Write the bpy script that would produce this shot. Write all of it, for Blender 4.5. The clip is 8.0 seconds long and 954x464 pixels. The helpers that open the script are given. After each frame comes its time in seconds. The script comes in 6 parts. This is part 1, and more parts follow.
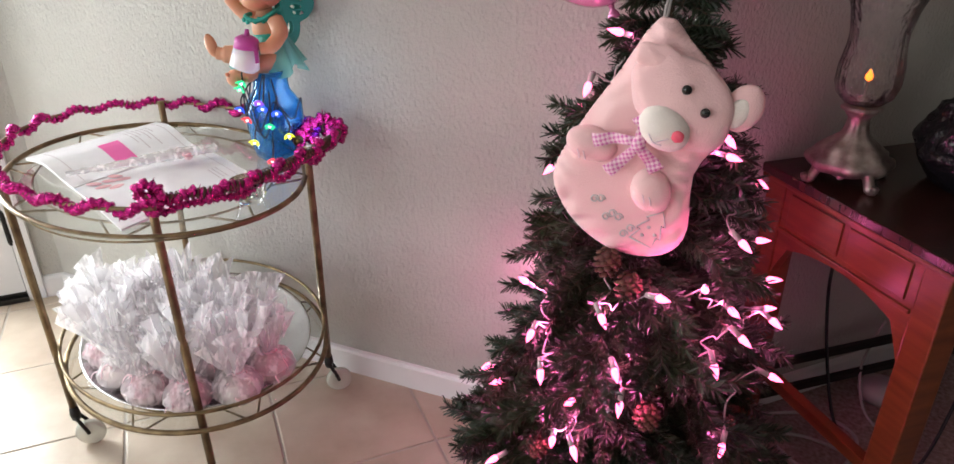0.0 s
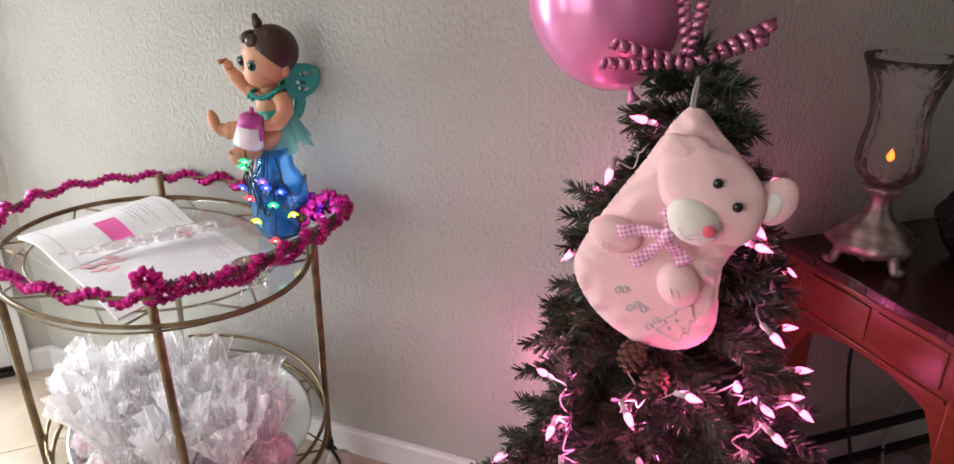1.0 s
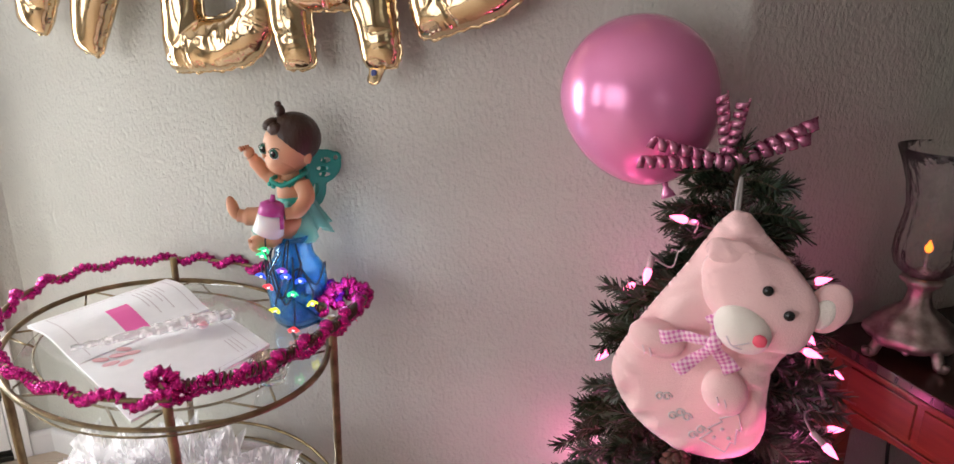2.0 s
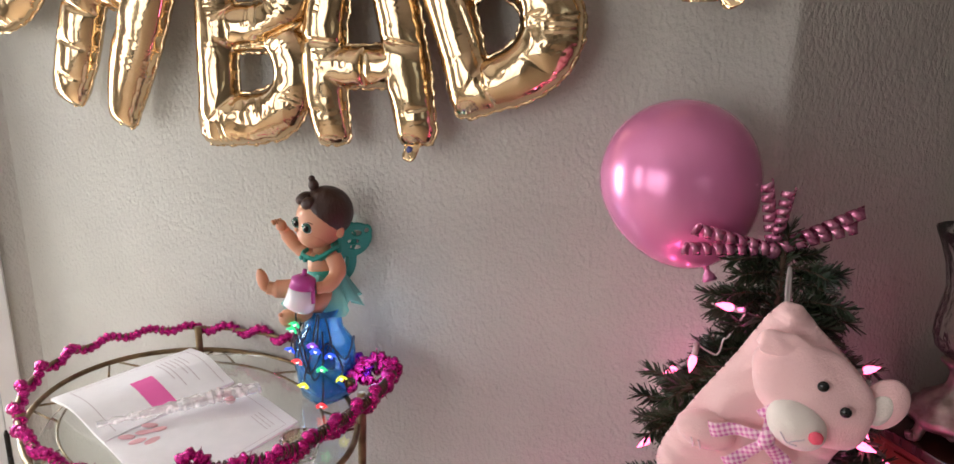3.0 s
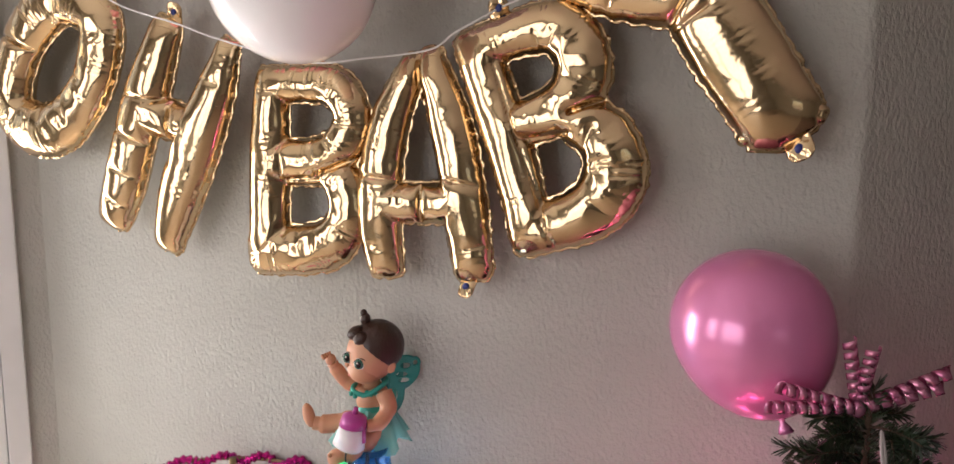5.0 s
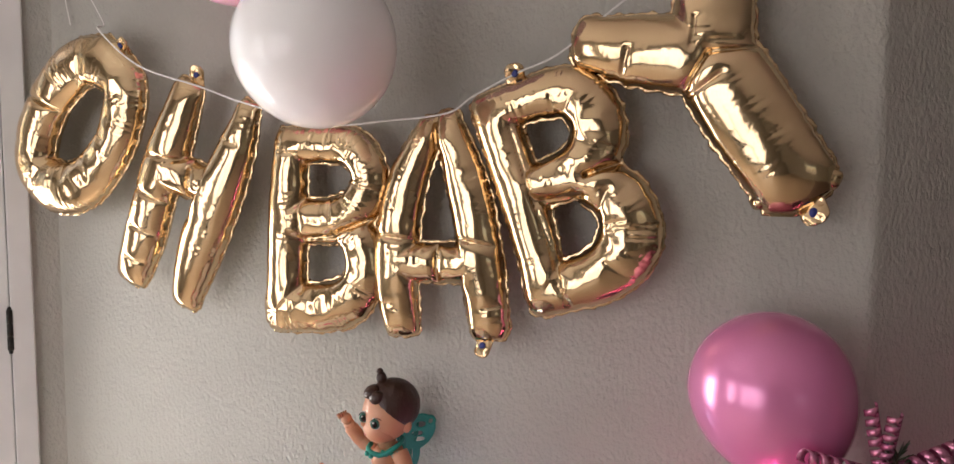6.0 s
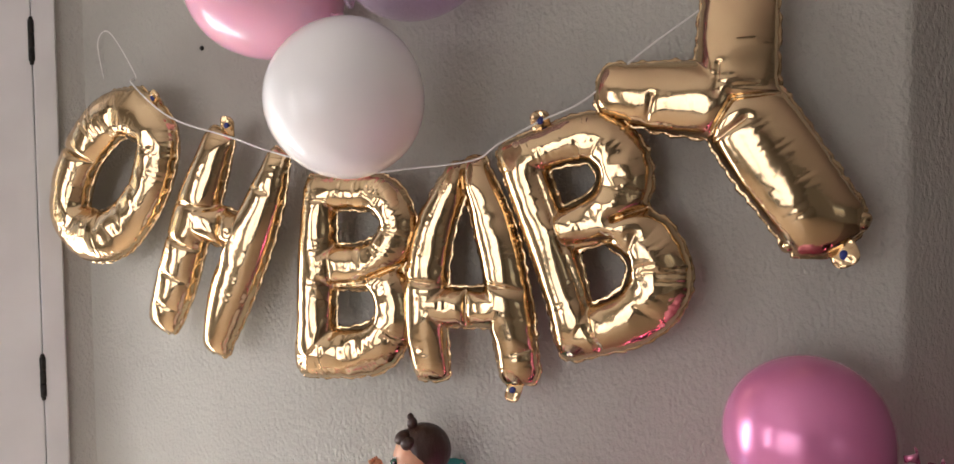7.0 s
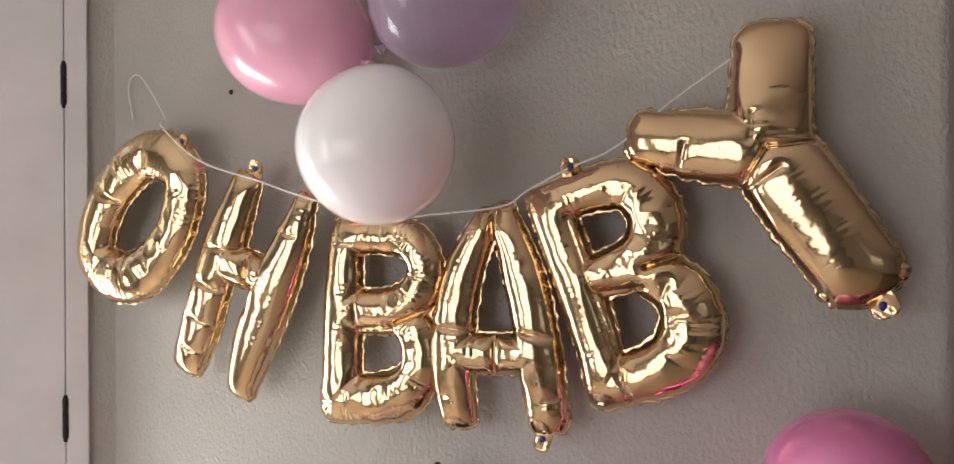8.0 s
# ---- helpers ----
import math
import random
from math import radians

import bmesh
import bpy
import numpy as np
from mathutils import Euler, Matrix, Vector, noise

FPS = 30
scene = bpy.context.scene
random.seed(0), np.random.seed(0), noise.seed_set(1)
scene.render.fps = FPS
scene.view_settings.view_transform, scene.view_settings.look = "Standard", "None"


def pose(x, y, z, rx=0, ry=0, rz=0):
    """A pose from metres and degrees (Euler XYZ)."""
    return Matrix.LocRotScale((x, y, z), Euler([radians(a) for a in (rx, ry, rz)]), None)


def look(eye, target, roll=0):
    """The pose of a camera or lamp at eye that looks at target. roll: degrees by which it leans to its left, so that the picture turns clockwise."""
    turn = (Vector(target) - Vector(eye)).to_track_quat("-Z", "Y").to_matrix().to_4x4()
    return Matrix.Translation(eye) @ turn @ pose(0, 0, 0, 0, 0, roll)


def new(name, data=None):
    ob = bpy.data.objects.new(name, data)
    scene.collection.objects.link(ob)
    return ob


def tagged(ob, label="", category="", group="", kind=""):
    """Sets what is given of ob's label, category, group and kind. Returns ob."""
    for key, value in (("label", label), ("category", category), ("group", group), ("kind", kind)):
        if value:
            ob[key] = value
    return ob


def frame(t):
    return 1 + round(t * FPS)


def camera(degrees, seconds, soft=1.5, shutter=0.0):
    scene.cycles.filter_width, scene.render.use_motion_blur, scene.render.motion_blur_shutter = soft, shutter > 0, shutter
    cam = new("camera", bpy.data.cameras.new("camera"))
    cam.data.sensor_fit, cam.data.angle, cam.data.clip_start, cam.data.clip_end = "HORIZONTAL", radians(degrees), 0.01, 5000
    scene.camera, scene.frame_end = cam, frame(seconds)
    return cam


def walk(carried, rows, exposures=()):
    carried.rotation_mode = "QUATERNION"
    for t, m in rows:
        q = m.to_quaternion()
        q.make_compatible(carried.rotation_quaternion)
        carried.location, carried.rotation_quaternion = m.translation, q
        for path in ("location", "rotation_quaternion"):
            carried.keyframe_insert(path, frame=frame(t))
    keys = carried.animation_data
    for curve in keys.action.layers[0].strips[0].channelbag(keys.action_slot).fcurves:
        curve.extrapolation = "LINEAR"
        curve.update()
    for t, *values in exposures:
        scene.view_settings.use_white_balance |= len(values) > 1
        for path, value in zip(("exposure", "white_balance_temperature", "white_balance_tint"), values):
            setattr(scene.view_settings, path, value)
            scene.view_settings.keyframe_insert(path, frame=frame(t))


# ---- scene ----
cam = camera(66.9, 8.0)
METRES, EYE, TILT, LEAN, TURN = 0.55, 1.25, -26.7, 0.0, 22.5
ROWS = [
    (0.0, 0.0, 0.0, 0.0, 0.0, 0.0, -0.0),
    (0.5, -0.0348, 0.0477, 0.054, -0.3, 1.8, 0.07),
    (1.0, -0.0751, 0.0917, 0.1254, -0.76, 3.76, 0.23),
    (1.5, -0.1192, 0.1307, 0.1909, -0.98, 5.83, 0.34),
    (2.0, -0.1643, 0.1483, 0.2493, -0.78, 8.24, 0.26),
    (3.5, -0.3205, 0.1428, 0.3888, -0.32, 14.09, -0.47),
    (4.0, -0.3827, 0.1362, 0.4416, -0.1, 15.94, -0.67),
    (4.5, -0.4435, 0.13, 0.4893, -0.53, 17.18, -0.23),
    (5.0, -0.485, 0.1155, 0.5282, -1.16, 18.6, -0.21),
    (6.5, -0.5388, 0.0487, 0.6009, 0.03, 23.14, -0.14),
    (7.0, -0.5646, 0.0275, 0.6217, 0.81, 24.11, 0.12),
    (7.5, -0.5895, 0.0123, 0.6397, 1.23, 25.23, -0.36),
    (8.0, -0.6225, 0.0164, 0.6699, 1.6, 26.63, -0.46),
]
walk(cam, [(t, pose(0, 0, EYE, TILT, LEAN, TURN) @ pose(METRES * x, METRES * y, METRES * z, 90 + pitch, roll, yaw)) for t, x, y, z, yaw, pitch, roll in ROWS],
     [(0.0, 0.26, 6500, 10), (2.0, 0.15, 6650, 12), (4.5, -0.05, 6900, 17), (8.0, -0.18, 6850, 18)])

# ---- world, daylight and exposure ----
world = bpy.data.worlds.new("daylight")
scene.world = world
world.use_nodes = True
sky = world.node_tree.nodes.new("ShaderNodeTexSky")
sky.sky_type, sky.sun_disc = "NISHITA", False
sky.sun_elevation, sky.sun_rotation = radians(40), radians(250)
world.node_tree.links.new(sky.outputs[0], world.node_tree.nodes["Background"].inputs[0])
world.node_tree.nodes["Background"].inputs[1].default_value = 0.1

S2 = math.sqrt(0.5)


def uv(u, v, z=0.0):
    """The room's main axes run at 45 degrees to the wall of the letters."""
    return Vector(((u - v) * S2, (u + v) * S2, z))


def area(name, place, target, w, h, watts, colour):
    lamp = bpy.data.lights.new(name, "AREA")
    lamp.shape, lamp.size, lamp.size_y, lamp.energy, lamp.color = "RECTANGLE", w, h, watts, colour
    ob = new(name, lamp)
    ob.matrix_world = look(place, target)
    return ob


DOOR_V, DARK_V = 2.407, 1.094
area("door_daylight", uv(-1.05, DOOR_V + 0.10, 0.85), uv(-1.05, 0, 0.60), 0.62, 1.2, 33, (0.93, 0.98, 1.0))
# front_fill: broad soft lamp added behind the view to brighten the letters' wall
area("front_fill_daylight", uv(-2.88, -0.35, 1.15), uv(0, 0.6, 0.10), 1.9, 1.9, 33, (0.94, 0.975, 1.0))
area("left_daylight", uv(-2.88, 1.45, 1.18), uv(0, 1.45, 0.30), 0.62, 1.65, 14, (0.96, 0.98, 1.0))
area("window_daylight", uv(0.1, -4.08, 1.5), uv(0.1, 0, 1.2), 1.5, 1.2, 1, (1.0, 0.97, 0.94))

# ---- materials ----


def material(name, base=(0.5, 0.5, 0.5), rough=0.5, metal=0.0, **more):
    m = bpy.data.materials.new(name)
    m.use_nodes = True
    b = m.node_tree.nodes["Principled BSDF"]
    b.inputs["Base Color"].default_value = (*base, 1)
    b.inputs["Roughness"].default_value = rough
    b.inputs["Metallic"].default_value = metal
    for key, value in more.items():
        b.inputs[key.replace("_", " ")].default_value = value
    return m


def node(m, kind, **values):
    n = m.node_tree.nodes.new(kind)
    for key, value in values.items():
        n.inputs[key.replace("_", " ")].default_value = value
    return n


def coords(m, scale=(1, 1, 1), rot=(0, 0, 0)):
    c = m.node_tree.nodes.new("ShaderNodeTexCoord")
    p = node(m, "ShaderNodeMapping", Scale=scale, Rotation=rot)
    m.node_tree.links.new(c.outputs["Object"], p.inputs[0])
    return p.outputs[0]


def vary(m, low, high, scale, detail=3.0, stretch=(1, 1, 1), contrast=(0.3, 0.7)):
    """Base colour between two tones by noise."""
    t = m.node_tree
    n = node(m, "ShaderNodeTexNoise", Scale=scale, Detail=detail)
    t.links.new(coords(m, stretch), n.inputs["Vector"])
    r = t.nodes.new("ShaderNodeValToRGB")
    r.color_ramp.elements[0].position, r.color_ramp.elements[1].position = contrast
    r.color_ramp.elements[0].color, r.color_ramp.elements[1].color = (*low, 1), (*high, 1)
    t.links.new(n.outputs[0], r.inputs[0])
    t.links.new(r.outputs[0], t.nodes["Principled BSDF"].inputs["Base Color"])
    return r


def bump(m, scale, strength, distance, detail=4.0, stretch=(1, 1, 1), voronoi=False):
    t = m.node_tree
    n = node(m, "ShaderNodeTexVoronoi" if voronoi else "ShaderNodeTexNoise", Scale=scale)
    if not voronoi:
        n.inputs["Detail"].default_value = detail
    t.links.new(coords(m, stretch), n.inputs["Vector"])
    k = node(m, "ShaderNodeBump", Strength=strength, Distance=distance)
    t.links.new(n.outputs[0], k.inputs["Height"])
    old = t.nodes["Principled BSDF"].inputs["Normal"]
    if old.is_linked:
        t.links.new(old.links[0].from_socket, k.inputs["Normal"])
    t.links.new(k.outputs[0], old)
    return m


STUCCO = material("stucco", rough=0.85)
vary(STUCCO, (0.415, 0.405, 0.365), (0.475, 0.465, 0.42), 2.5)
bump(STUCCO, 120, 0.85, 0.005, 2.0, (1, 1, 0.72))
bump(STUCCO, 300, 0.35, 0.0018, 1.0)
CEIL = bump(material("ceiling_paint", (0.75, 0.74, 0.71), 0.9), 60, 0.3, 0.003)
WHITE = material("white_paint", rough=0.4)
vary(WHITE, (0.70, 0.69, 0.68), (0.78, 0.77, 0.76), 6)
TILE = material("ceramic_tile", rough=0.32)
vary(TILE, (0.40, 0.31, 0.23), (0.60, 0.51, 0.41), 5.5, 7.0)
bump(TILE, 18, 0.25, 0.003)
GROUT = material("grout", rough=0.9)
vary(GROUT, (0.42, 0.38, 0.33), (0.55, 0.50, 0.44), 20)
CARPET = material("carpet", rough=1.0)
vary(CARPET, (0.20, 0.14, 0.12), (0.42, 0.33, 0.29), 90, 3.0)
bump(CARPET, 350, 0.8, 0.006)
BRASS = material("aged_brass", rough=0.42, metal=0.85)
vary(BRASS, (0.11, 0.075, 0.04), (0.28, 0.20, 0.105), 25)
DARKMETAL = material("dark_metal", (0.03, 0.028, 0.025), 0.45, 0.7)
COIL = material("brown_coil", (0.07, 0.04, 0.02), 0.5, 0.4)
GLASS = material("clear_glass", (0.96, 0.99, 0.98), 0.02, Transmission_Weight=1.0, IOR=1.45)
GOLD = material("gold_foil", rough=0.12, metal=1.0)
vary(GOLD, (0.68, 0.48, 0.28), (0.76, 0.57, 0.35), 6)
bump(GOLD, 70, 0.10, 0.003, 2.0)
STRING = material("ribbon_string", (0.75, 0.73, 0.70), 0.4)
BLUEDOT = material("blue_valve", (0.01, 0.02, 0.16), 0.4)
PINKLATEX = material("pink_pearl_latex", (0.88, 0.28, 0.55), 0.26, 0.3, Coat_Weight=0.6, Transmission_Weight=0.2)
PALELATEX = material("pale_pink_latex", (0.88, 0.45, 0.59), 0.22, Coat_Weight=0.4, Subsurface_Weight=0.2)
WHITELATEX = material("white_latex", (0.95, 0.95, 0.97), 0.2, Coat_Weight=0.5, Subsurface_Weight=0.8, Subsurface_Radius=(1, 1, 1), Subsurface_Scale=0.12)
LILACLATEX = material("lilac_clear_latex", (0.80, 0.66, 0.84), 0.06, Transmission_Weight=0.75, IOR=1.2, Coat_Weight=0.6)
TINSEL = material("magenta_tinsel", rough=0.13, metal=1.0)
vary(TINSEL, (0.28, 0.004, 0.10), (0.80, 0.05, 0.36), 220, 2.0)
bump(TINSEL, 320, 0.9, 0.004, 2.0)
TINSELPURPLE = bump(material("purple_tinsel", (0.25, 0.02, 0.45), 0.2, 0.9), 320, 0.9, 0.004)
PAPER = material("paper", rough=0.6)
vary(PAPER, (0.83, 0.82, 0.84), (0.88, 0.87, 0.89), 30)
INK = material("printed_grey", (0.62, 0.56, 0.59), 0.7)
STICKER = material("hot_pink_paper", (0.85, 0.12, 0.42), 0.5)
PALEPINK = material("pale_pink_print", (0.80, 0.45, 0.50), 0.6)
FEATHER = material("pale_feather", (0.86, 0.70, 0.72), 0.5, Transmission_Weight=0.3)
STEEL = material("polished_silver", rough=0.2, metal=1.0)
vary(STEEL, (0.55, 0.54, 0.56), (0.72, 0.71, 0.73), 12)


def film(name, blend, rough, haze_low, haze_high, tint, streak):
    """Thin clear sheet: see-through, glossy at a slant, with milky streaks painted in for bright glints."""
    m = bpy.data.materials.new(name)
    m.use_nodes = True
    t = m.node_tree
    t.nodes.remove(t.nodes["Principled BSDF"])
    clear, shine, haze = (t.nodes.new("ShaderNodeBsdf" + k) for k in ("Transparent", "Glossy", "Translucent"))
    shine.inputs["Roughness"].default_value = rough
    haze.inputs["Color"].default_value = (*tint, 1)
    rim = t.nodes.new("ShaderNodeLayerWeight")
    rim.inputs["Blend"].default_value = blend
    n = node(m, "ShaderNodeTexNoise", Scale=1.0, Detail=2.0)
    t.links.new(coords(m, streak), n.inputs["Vector"])
    matt = t.nodes.new("ShaderNodeBsdfDiffuse")
    matt.inputs["Color"].default_value = (*tint, 1)
    both = t.nodes.new("ShaderNodeMixShader")
    t.links.new(haze.outputs[0], both.inputs[1])
    t.links.new(matt.outputs[0], both.inputs[2])
    ramp = t.nodes.new("ShaderNodeValToRGB")
    ramp.color_ramp.elements[0].position, ramp.color_ramp.elements[1].position = 0.50, 0.66
    ramp.color_ramp.elements[0].color = (haze_low, haze_low, haze_low, 1)
    ramp.color_ramp.elements[1].color = (haze_high, haze_high, haze_high, 1)
    t.links.new(n.outputs[0], ramp.inputs[0])
    k = node(m, "ShaderNodeBump", Strength=0.7, Distance=0.004)
    t.links.new(n.outputs[0], k.inputs["Height"])
    t.links.new(k.outputs[0], shine.inputs["Normal"])
    t.links.new(k.outputs[0], rim.inputs["Normal"])
    one, two = t.nodes.new("ShaderNodeMixShader"), t.nodes.new("ShaderNodeMixShader")
    t.links.new(rim.outputs["Fresnel"], one.inputs[0])
    t.links.new(clear.outputs[0], one.inputs[1])
    t.links.new(shine.outputs[0], one.inputs[2])
    t.links.new(ramp.outputs[0], two.inputs[0])
    t.links.new(one.outputs[0], two.inputs[1])
    t.links.new(both.outputs[0], two.inputs[2])
    t.links.new(two.outputs[0], t.nodes["Material Output"].inputs[0])
    return m


# cellophane: strong white streaks in the colour imitate light caught on the film
CELLO = film("cellophane", 0.16, 0.10, 0.34, 0.92, (0.97, 0.95, 0.96), (60, 60, 9))
CRYSTAL = film("cut_crystal", 0.20, 0.06, 0.01, 0.10, (0.85, 0.75, 0.75), (90, 90, 60))
ICING = material("pink_icing", rough=0.45)
vary(ICING, (0.78, 0.28, 0.36), (0.90, 0.74, 0.72), 42, 3.0, (1, 1, 1), (0.42, 0.58))
ICINGWHITE = material("white_icing", rough=0.45)
vary(ICINGWHITE, (0.90, 0.80, 0.74), (0.86, 0.55, 0.56), 45, 3.0, (1, 1, 1), (0.5, 0.66))
SPRINKLE = material("sprinkles", (0.45, 0.05, 0.16), 0.4)
SPRINKLEDARK = material("dark_sprinkles", (0.10, 0.05, 0.20), 0.4)
PALERIBBON = material("pale_ribbon", (0.82, 0.62, 0.66), 0.3)
BLUEVASE = material("blue_glass", (0.10, 0.52, 0.98), 0.04, Transmission_Weight=0.85, IOR=1.35, Coat_Weight=0.3)
WIREDARK = material("dark_wire", (0.012, 0.014, 0.03), 0.5)
SKIN = material("vinyl_skin", rough=0.45, Subsurface_Weight=0.1)
vary(SKIN, (0.58, 0.27, 0.15), (0.66, 0.33, 0.20), 12)
HAIR = bump(material("moulded_brown_hair", (0.045, 0.018, 0.012), 0.38), 60, 0.7, 0.006, stretch=(1, 1, 0.3))
TEAL = material("teal_fabric", (0.015, 0.33, 0.26), 0.5)
TULLE = material("teal_tulle", (0.20, 0.60, 0.52), 0.7, Alpha=0.62)
MILK = material("milk_bottle", (0.86, 0.82, 0.86), 0.25, Subsurface_Weight=0.2)
MAGENTA = material("magenta_plastic", (0.48, 0.06, 0.30), 0.3)
EYEDARK = material("eye_black", (0.008, 0.008, 0.008), 0.12)
EYEWHITE = material("eye_white", (0.75, 0.75, 0.72), 0.3)
EYEGREEN = material("eye_green", (0.05, 0.16, 0.12), 0.2)
LIPS = material("lips", (0.55, 0.13, 0.12), 0.4)
NEEDLE = material("fir_needles", rough=0.33, Specular_IOR_Level=0.5)
vary(NEEDLE, (0.005, 0.020, 0.010), (0.032, 0.044, 0.018), 9, 3.0)
BARK = bump(material("bark", (0.06, 0.035, 0.02), 0.8), 80, 0.6, 0.004)
CONE = material("pine_cone", rough=0.7)
vary(CONE, (0.05, 0.015, 0.010), (0.14, 0.05, 0.03), 60)
CORD = material("white_cord", (0.42, 0.38, 0.37), 0.5)
PLUSH = material("pink_plush", rough=0.95, Sheen_Weight=0.4)
vary(PLUSH, (0.80, 0.49, 0.49), (0.87, 0.57, 0.565), 9)
bump(PLUSH, 420, 0.35, 0.003)
PLUSHWHITE = bump(material("white_plush", (0.80, 0.72, 0.66), 0.95, Sheen_Weight=0.4), 420, 0.35, 0.003)
NOSE = material("red_felt", (0.80, 0.10, 0.16), 0.7)
EMBROIDERY = material("silver_thread", (0.62, 0.54, 0.54), 0.4, 0.2)
GINGHAM = material("pink_gingham", (0.8, 0.3, 0.5), 0.8)
RIBBONPINK = material("pink_metallic_ribbon", rough=0.22, metal=0.7)
vary(RIBBONPINK, (0.50, 0.12, 0.26), (0.74, 0.32, 0.46), 60)
WOOD = material("cherry_wood", rough=0.32)
vary(WOOD, (0.10, 0.022, 0.008), (0.19, 0.050, 0.017), 7, 6.0, (1, 1, 9))
bump(WOOD, 60, 0.08, 0.002, 4.0, (1, 1, 8))
WOODTOP = material("dark_table_top", rough=0.25)
vary(WOODTOP, (0.02, 0.008, 0.006), (0.045, 0.016, 0.010), 8, 5.0, (6, 1, 1))
PEWTER = material("antique_pewter", rough=0.38, metal=0.8)
vary(PEWTER, (0.22, 0.17, 0.15), (0.48, 0.42, 0.38), 40)
BLACKBAG = bump(material("black_plastic", (0.01, 0.01, 0.012), 0.15), 22, 0.9, 0.02, 3.0)
REDBIT = material("red_plastic", (0.4, 0.02, 0.02), 0.4)
BLACKCORD = material("black_cord", (0.01, 0.01, 0.01), 0.5)
CASTER = material("clear_caster", (0.72, 0.70, 0.60), 0.25, Transmission_Weight=0.35)
BLACKFRAME = material("black_frame", (0.015, 0.013, 0.012), 0.35)


def glow(name, colour, strength):
    m = material(name, colour, 0.3)
    b = m.node_tree.nodes["Principled BSDF"]
    b.inputs["Emission Color"].default_value = (*colour, 1)
    b.inputs["Emission Strength"].default_value = strength
    return m


BULB = glow("lit_pink_bulb", (1.0, 0.13, 0.30), 5.0)
FLAME = glow("amber_flame", (1.0, 0.20, 0.02), 2.6)
LED_COLOURS = dict(yellow=glow("led_yellow", (0.85, 0.95, 0.05), 0.9), red=glow("led_red", (1.0, 0.05, 0.06), 1.0), blue=glow("led_blue", (0.03, 0.12, 1.0), 0.8), green=glow("led_green", (0.03, 0.85, 0.35), 0.6), violet=glow("led_violet", (0.35, 0.10, 0.7), 0.4))
LEDCORE = glow("led_core", (1.0, 0.95, 1.0), 1.3)

# gingham: two woven stripes that cross
gt = GINGHAM.node_tree
gs = gt.nodes.new("ShaderNodeSeparateXYZ")
gt.links.new(coords(GINGHAM, (1, 1, 1), (0, radians(20), 0)), gs.inputs[0])
stripes = []
for axis in ("X", "Z"):
    mul = gt.nodes.new("ShaderNodeMath")
    mul.operation = "MULTIPLY"
    mul.inputs[1].default_value = 150.0
    gt.links.new(gs.outputs[axis], mul.inputs[0])
    fr = gt.nodes.new("ShaderNodeMath")
    fr.operation = "FRACT"
    gt.links.new(mul.outputs[0], fr.inputs[0])
    gtn = gt.nodes.new("ShaderNodeMath")
    gtn.operation = "GREATER_THAN"
    gtn.inputs[1].default_value = 0.5
    gt.links.new(fr.outputs[0], gtn.inputs[0])
    stripes.append(gtn)
add = gt.nodes.new("ShaderNodeMath")
add.operation = "ADD"
gt.links.new(stripes[0].outputs[0], add.inputs[0])
gt.links.new(stripes[1].outputs[0], add.inputs[1])
half = gt.nodes.new("ShaderNodeMath")
half.operation = "MULTIPLY"
half.inputs[1].default_value = 0.5
gt.links.new(add.outputs[0], half.inputs[0])
gr = gt.nodes.new("ShaderNodeValToRGB")
gr.color_ramp.elements[0].color, gr.color_ramp.elements[1].color = (0.85, 0.62, 0.68, 1), (0.62, 0.14, 0.38, 1)
gt.links.new(half.outputs[0], gr.inputs[0])
gt.links.new(gr.outputs[0], gt.nodes["Principled BSDF"].inputs["Base Color"])

# ---- mesh tools ----


def finish(name, bm, mats, smooth=True):
    me = bpy.data.meshes.new(name)
    bm.normal_update()
    bm.to_mesh(me)
    bm.free()
    for m in mats if isinstance(mats, (list, tuple)) else [mats]:
        me.materials.append(m)
    if smooth:
        me.polygons.foreach_set("use_smooth", [True] * len(me.polygons))
    return me


def part(name, bm, mats, parent, label="", smooth=True):
    ob = new(name, finish(name, bm, mats, smooth))
    ob.parent = parent
    if label:
        ob["label"] = label
    return ob


def thing(name, at, label, category, group="", rz=0.0):
    ob = new(name)
    ob.empty_display_size = 0.05
    ob.matrix_world = pose(*at, 0, 0, rz)
    bpy.context.view_layer.update()
    return tagged(ob, label, category, group)


def solid(name, bm, mats, label, category, kind="", group="", smooth=False, at=None):
    ob = new(name, finish(name, bm, mats, smooth))
    if at:
        ob.matrix_world = at
    return tagged(ob, label, category, group, kind)


def box(bm, lo, hi, m=None, bev=0.0, mat=0):
    verts = bmesh.ops.create_cube(bm, size=1.0)["verts"]
    lo, hi = Vector(lo), Vector(hi)
    for v in verts:
        v.co = Vector([lo[i] + (v.co[i] + 0.5) * (hi[i] - lo[i]) for i in range(3)])
    faces = set(f for v in verts for f in v.link_faces)
    if bev:
        done = bmesh.ops.bevel(bm, geom=list({e for f in faces for e in f.edges}), offset=bev, segments=2, affect="EDGES", profile=0.6)
        verts = list({v for f in done["faces"] for v in f.verts} | {v for v in verts if v.is_valid})
        faces = {f for v in verts for f in v.link_faces}
    for f in faces:
        f.material_index = mat
    if m is not None:
        bmesh.ops.transform(bm, matrix=m, verts=verts)
    return verts


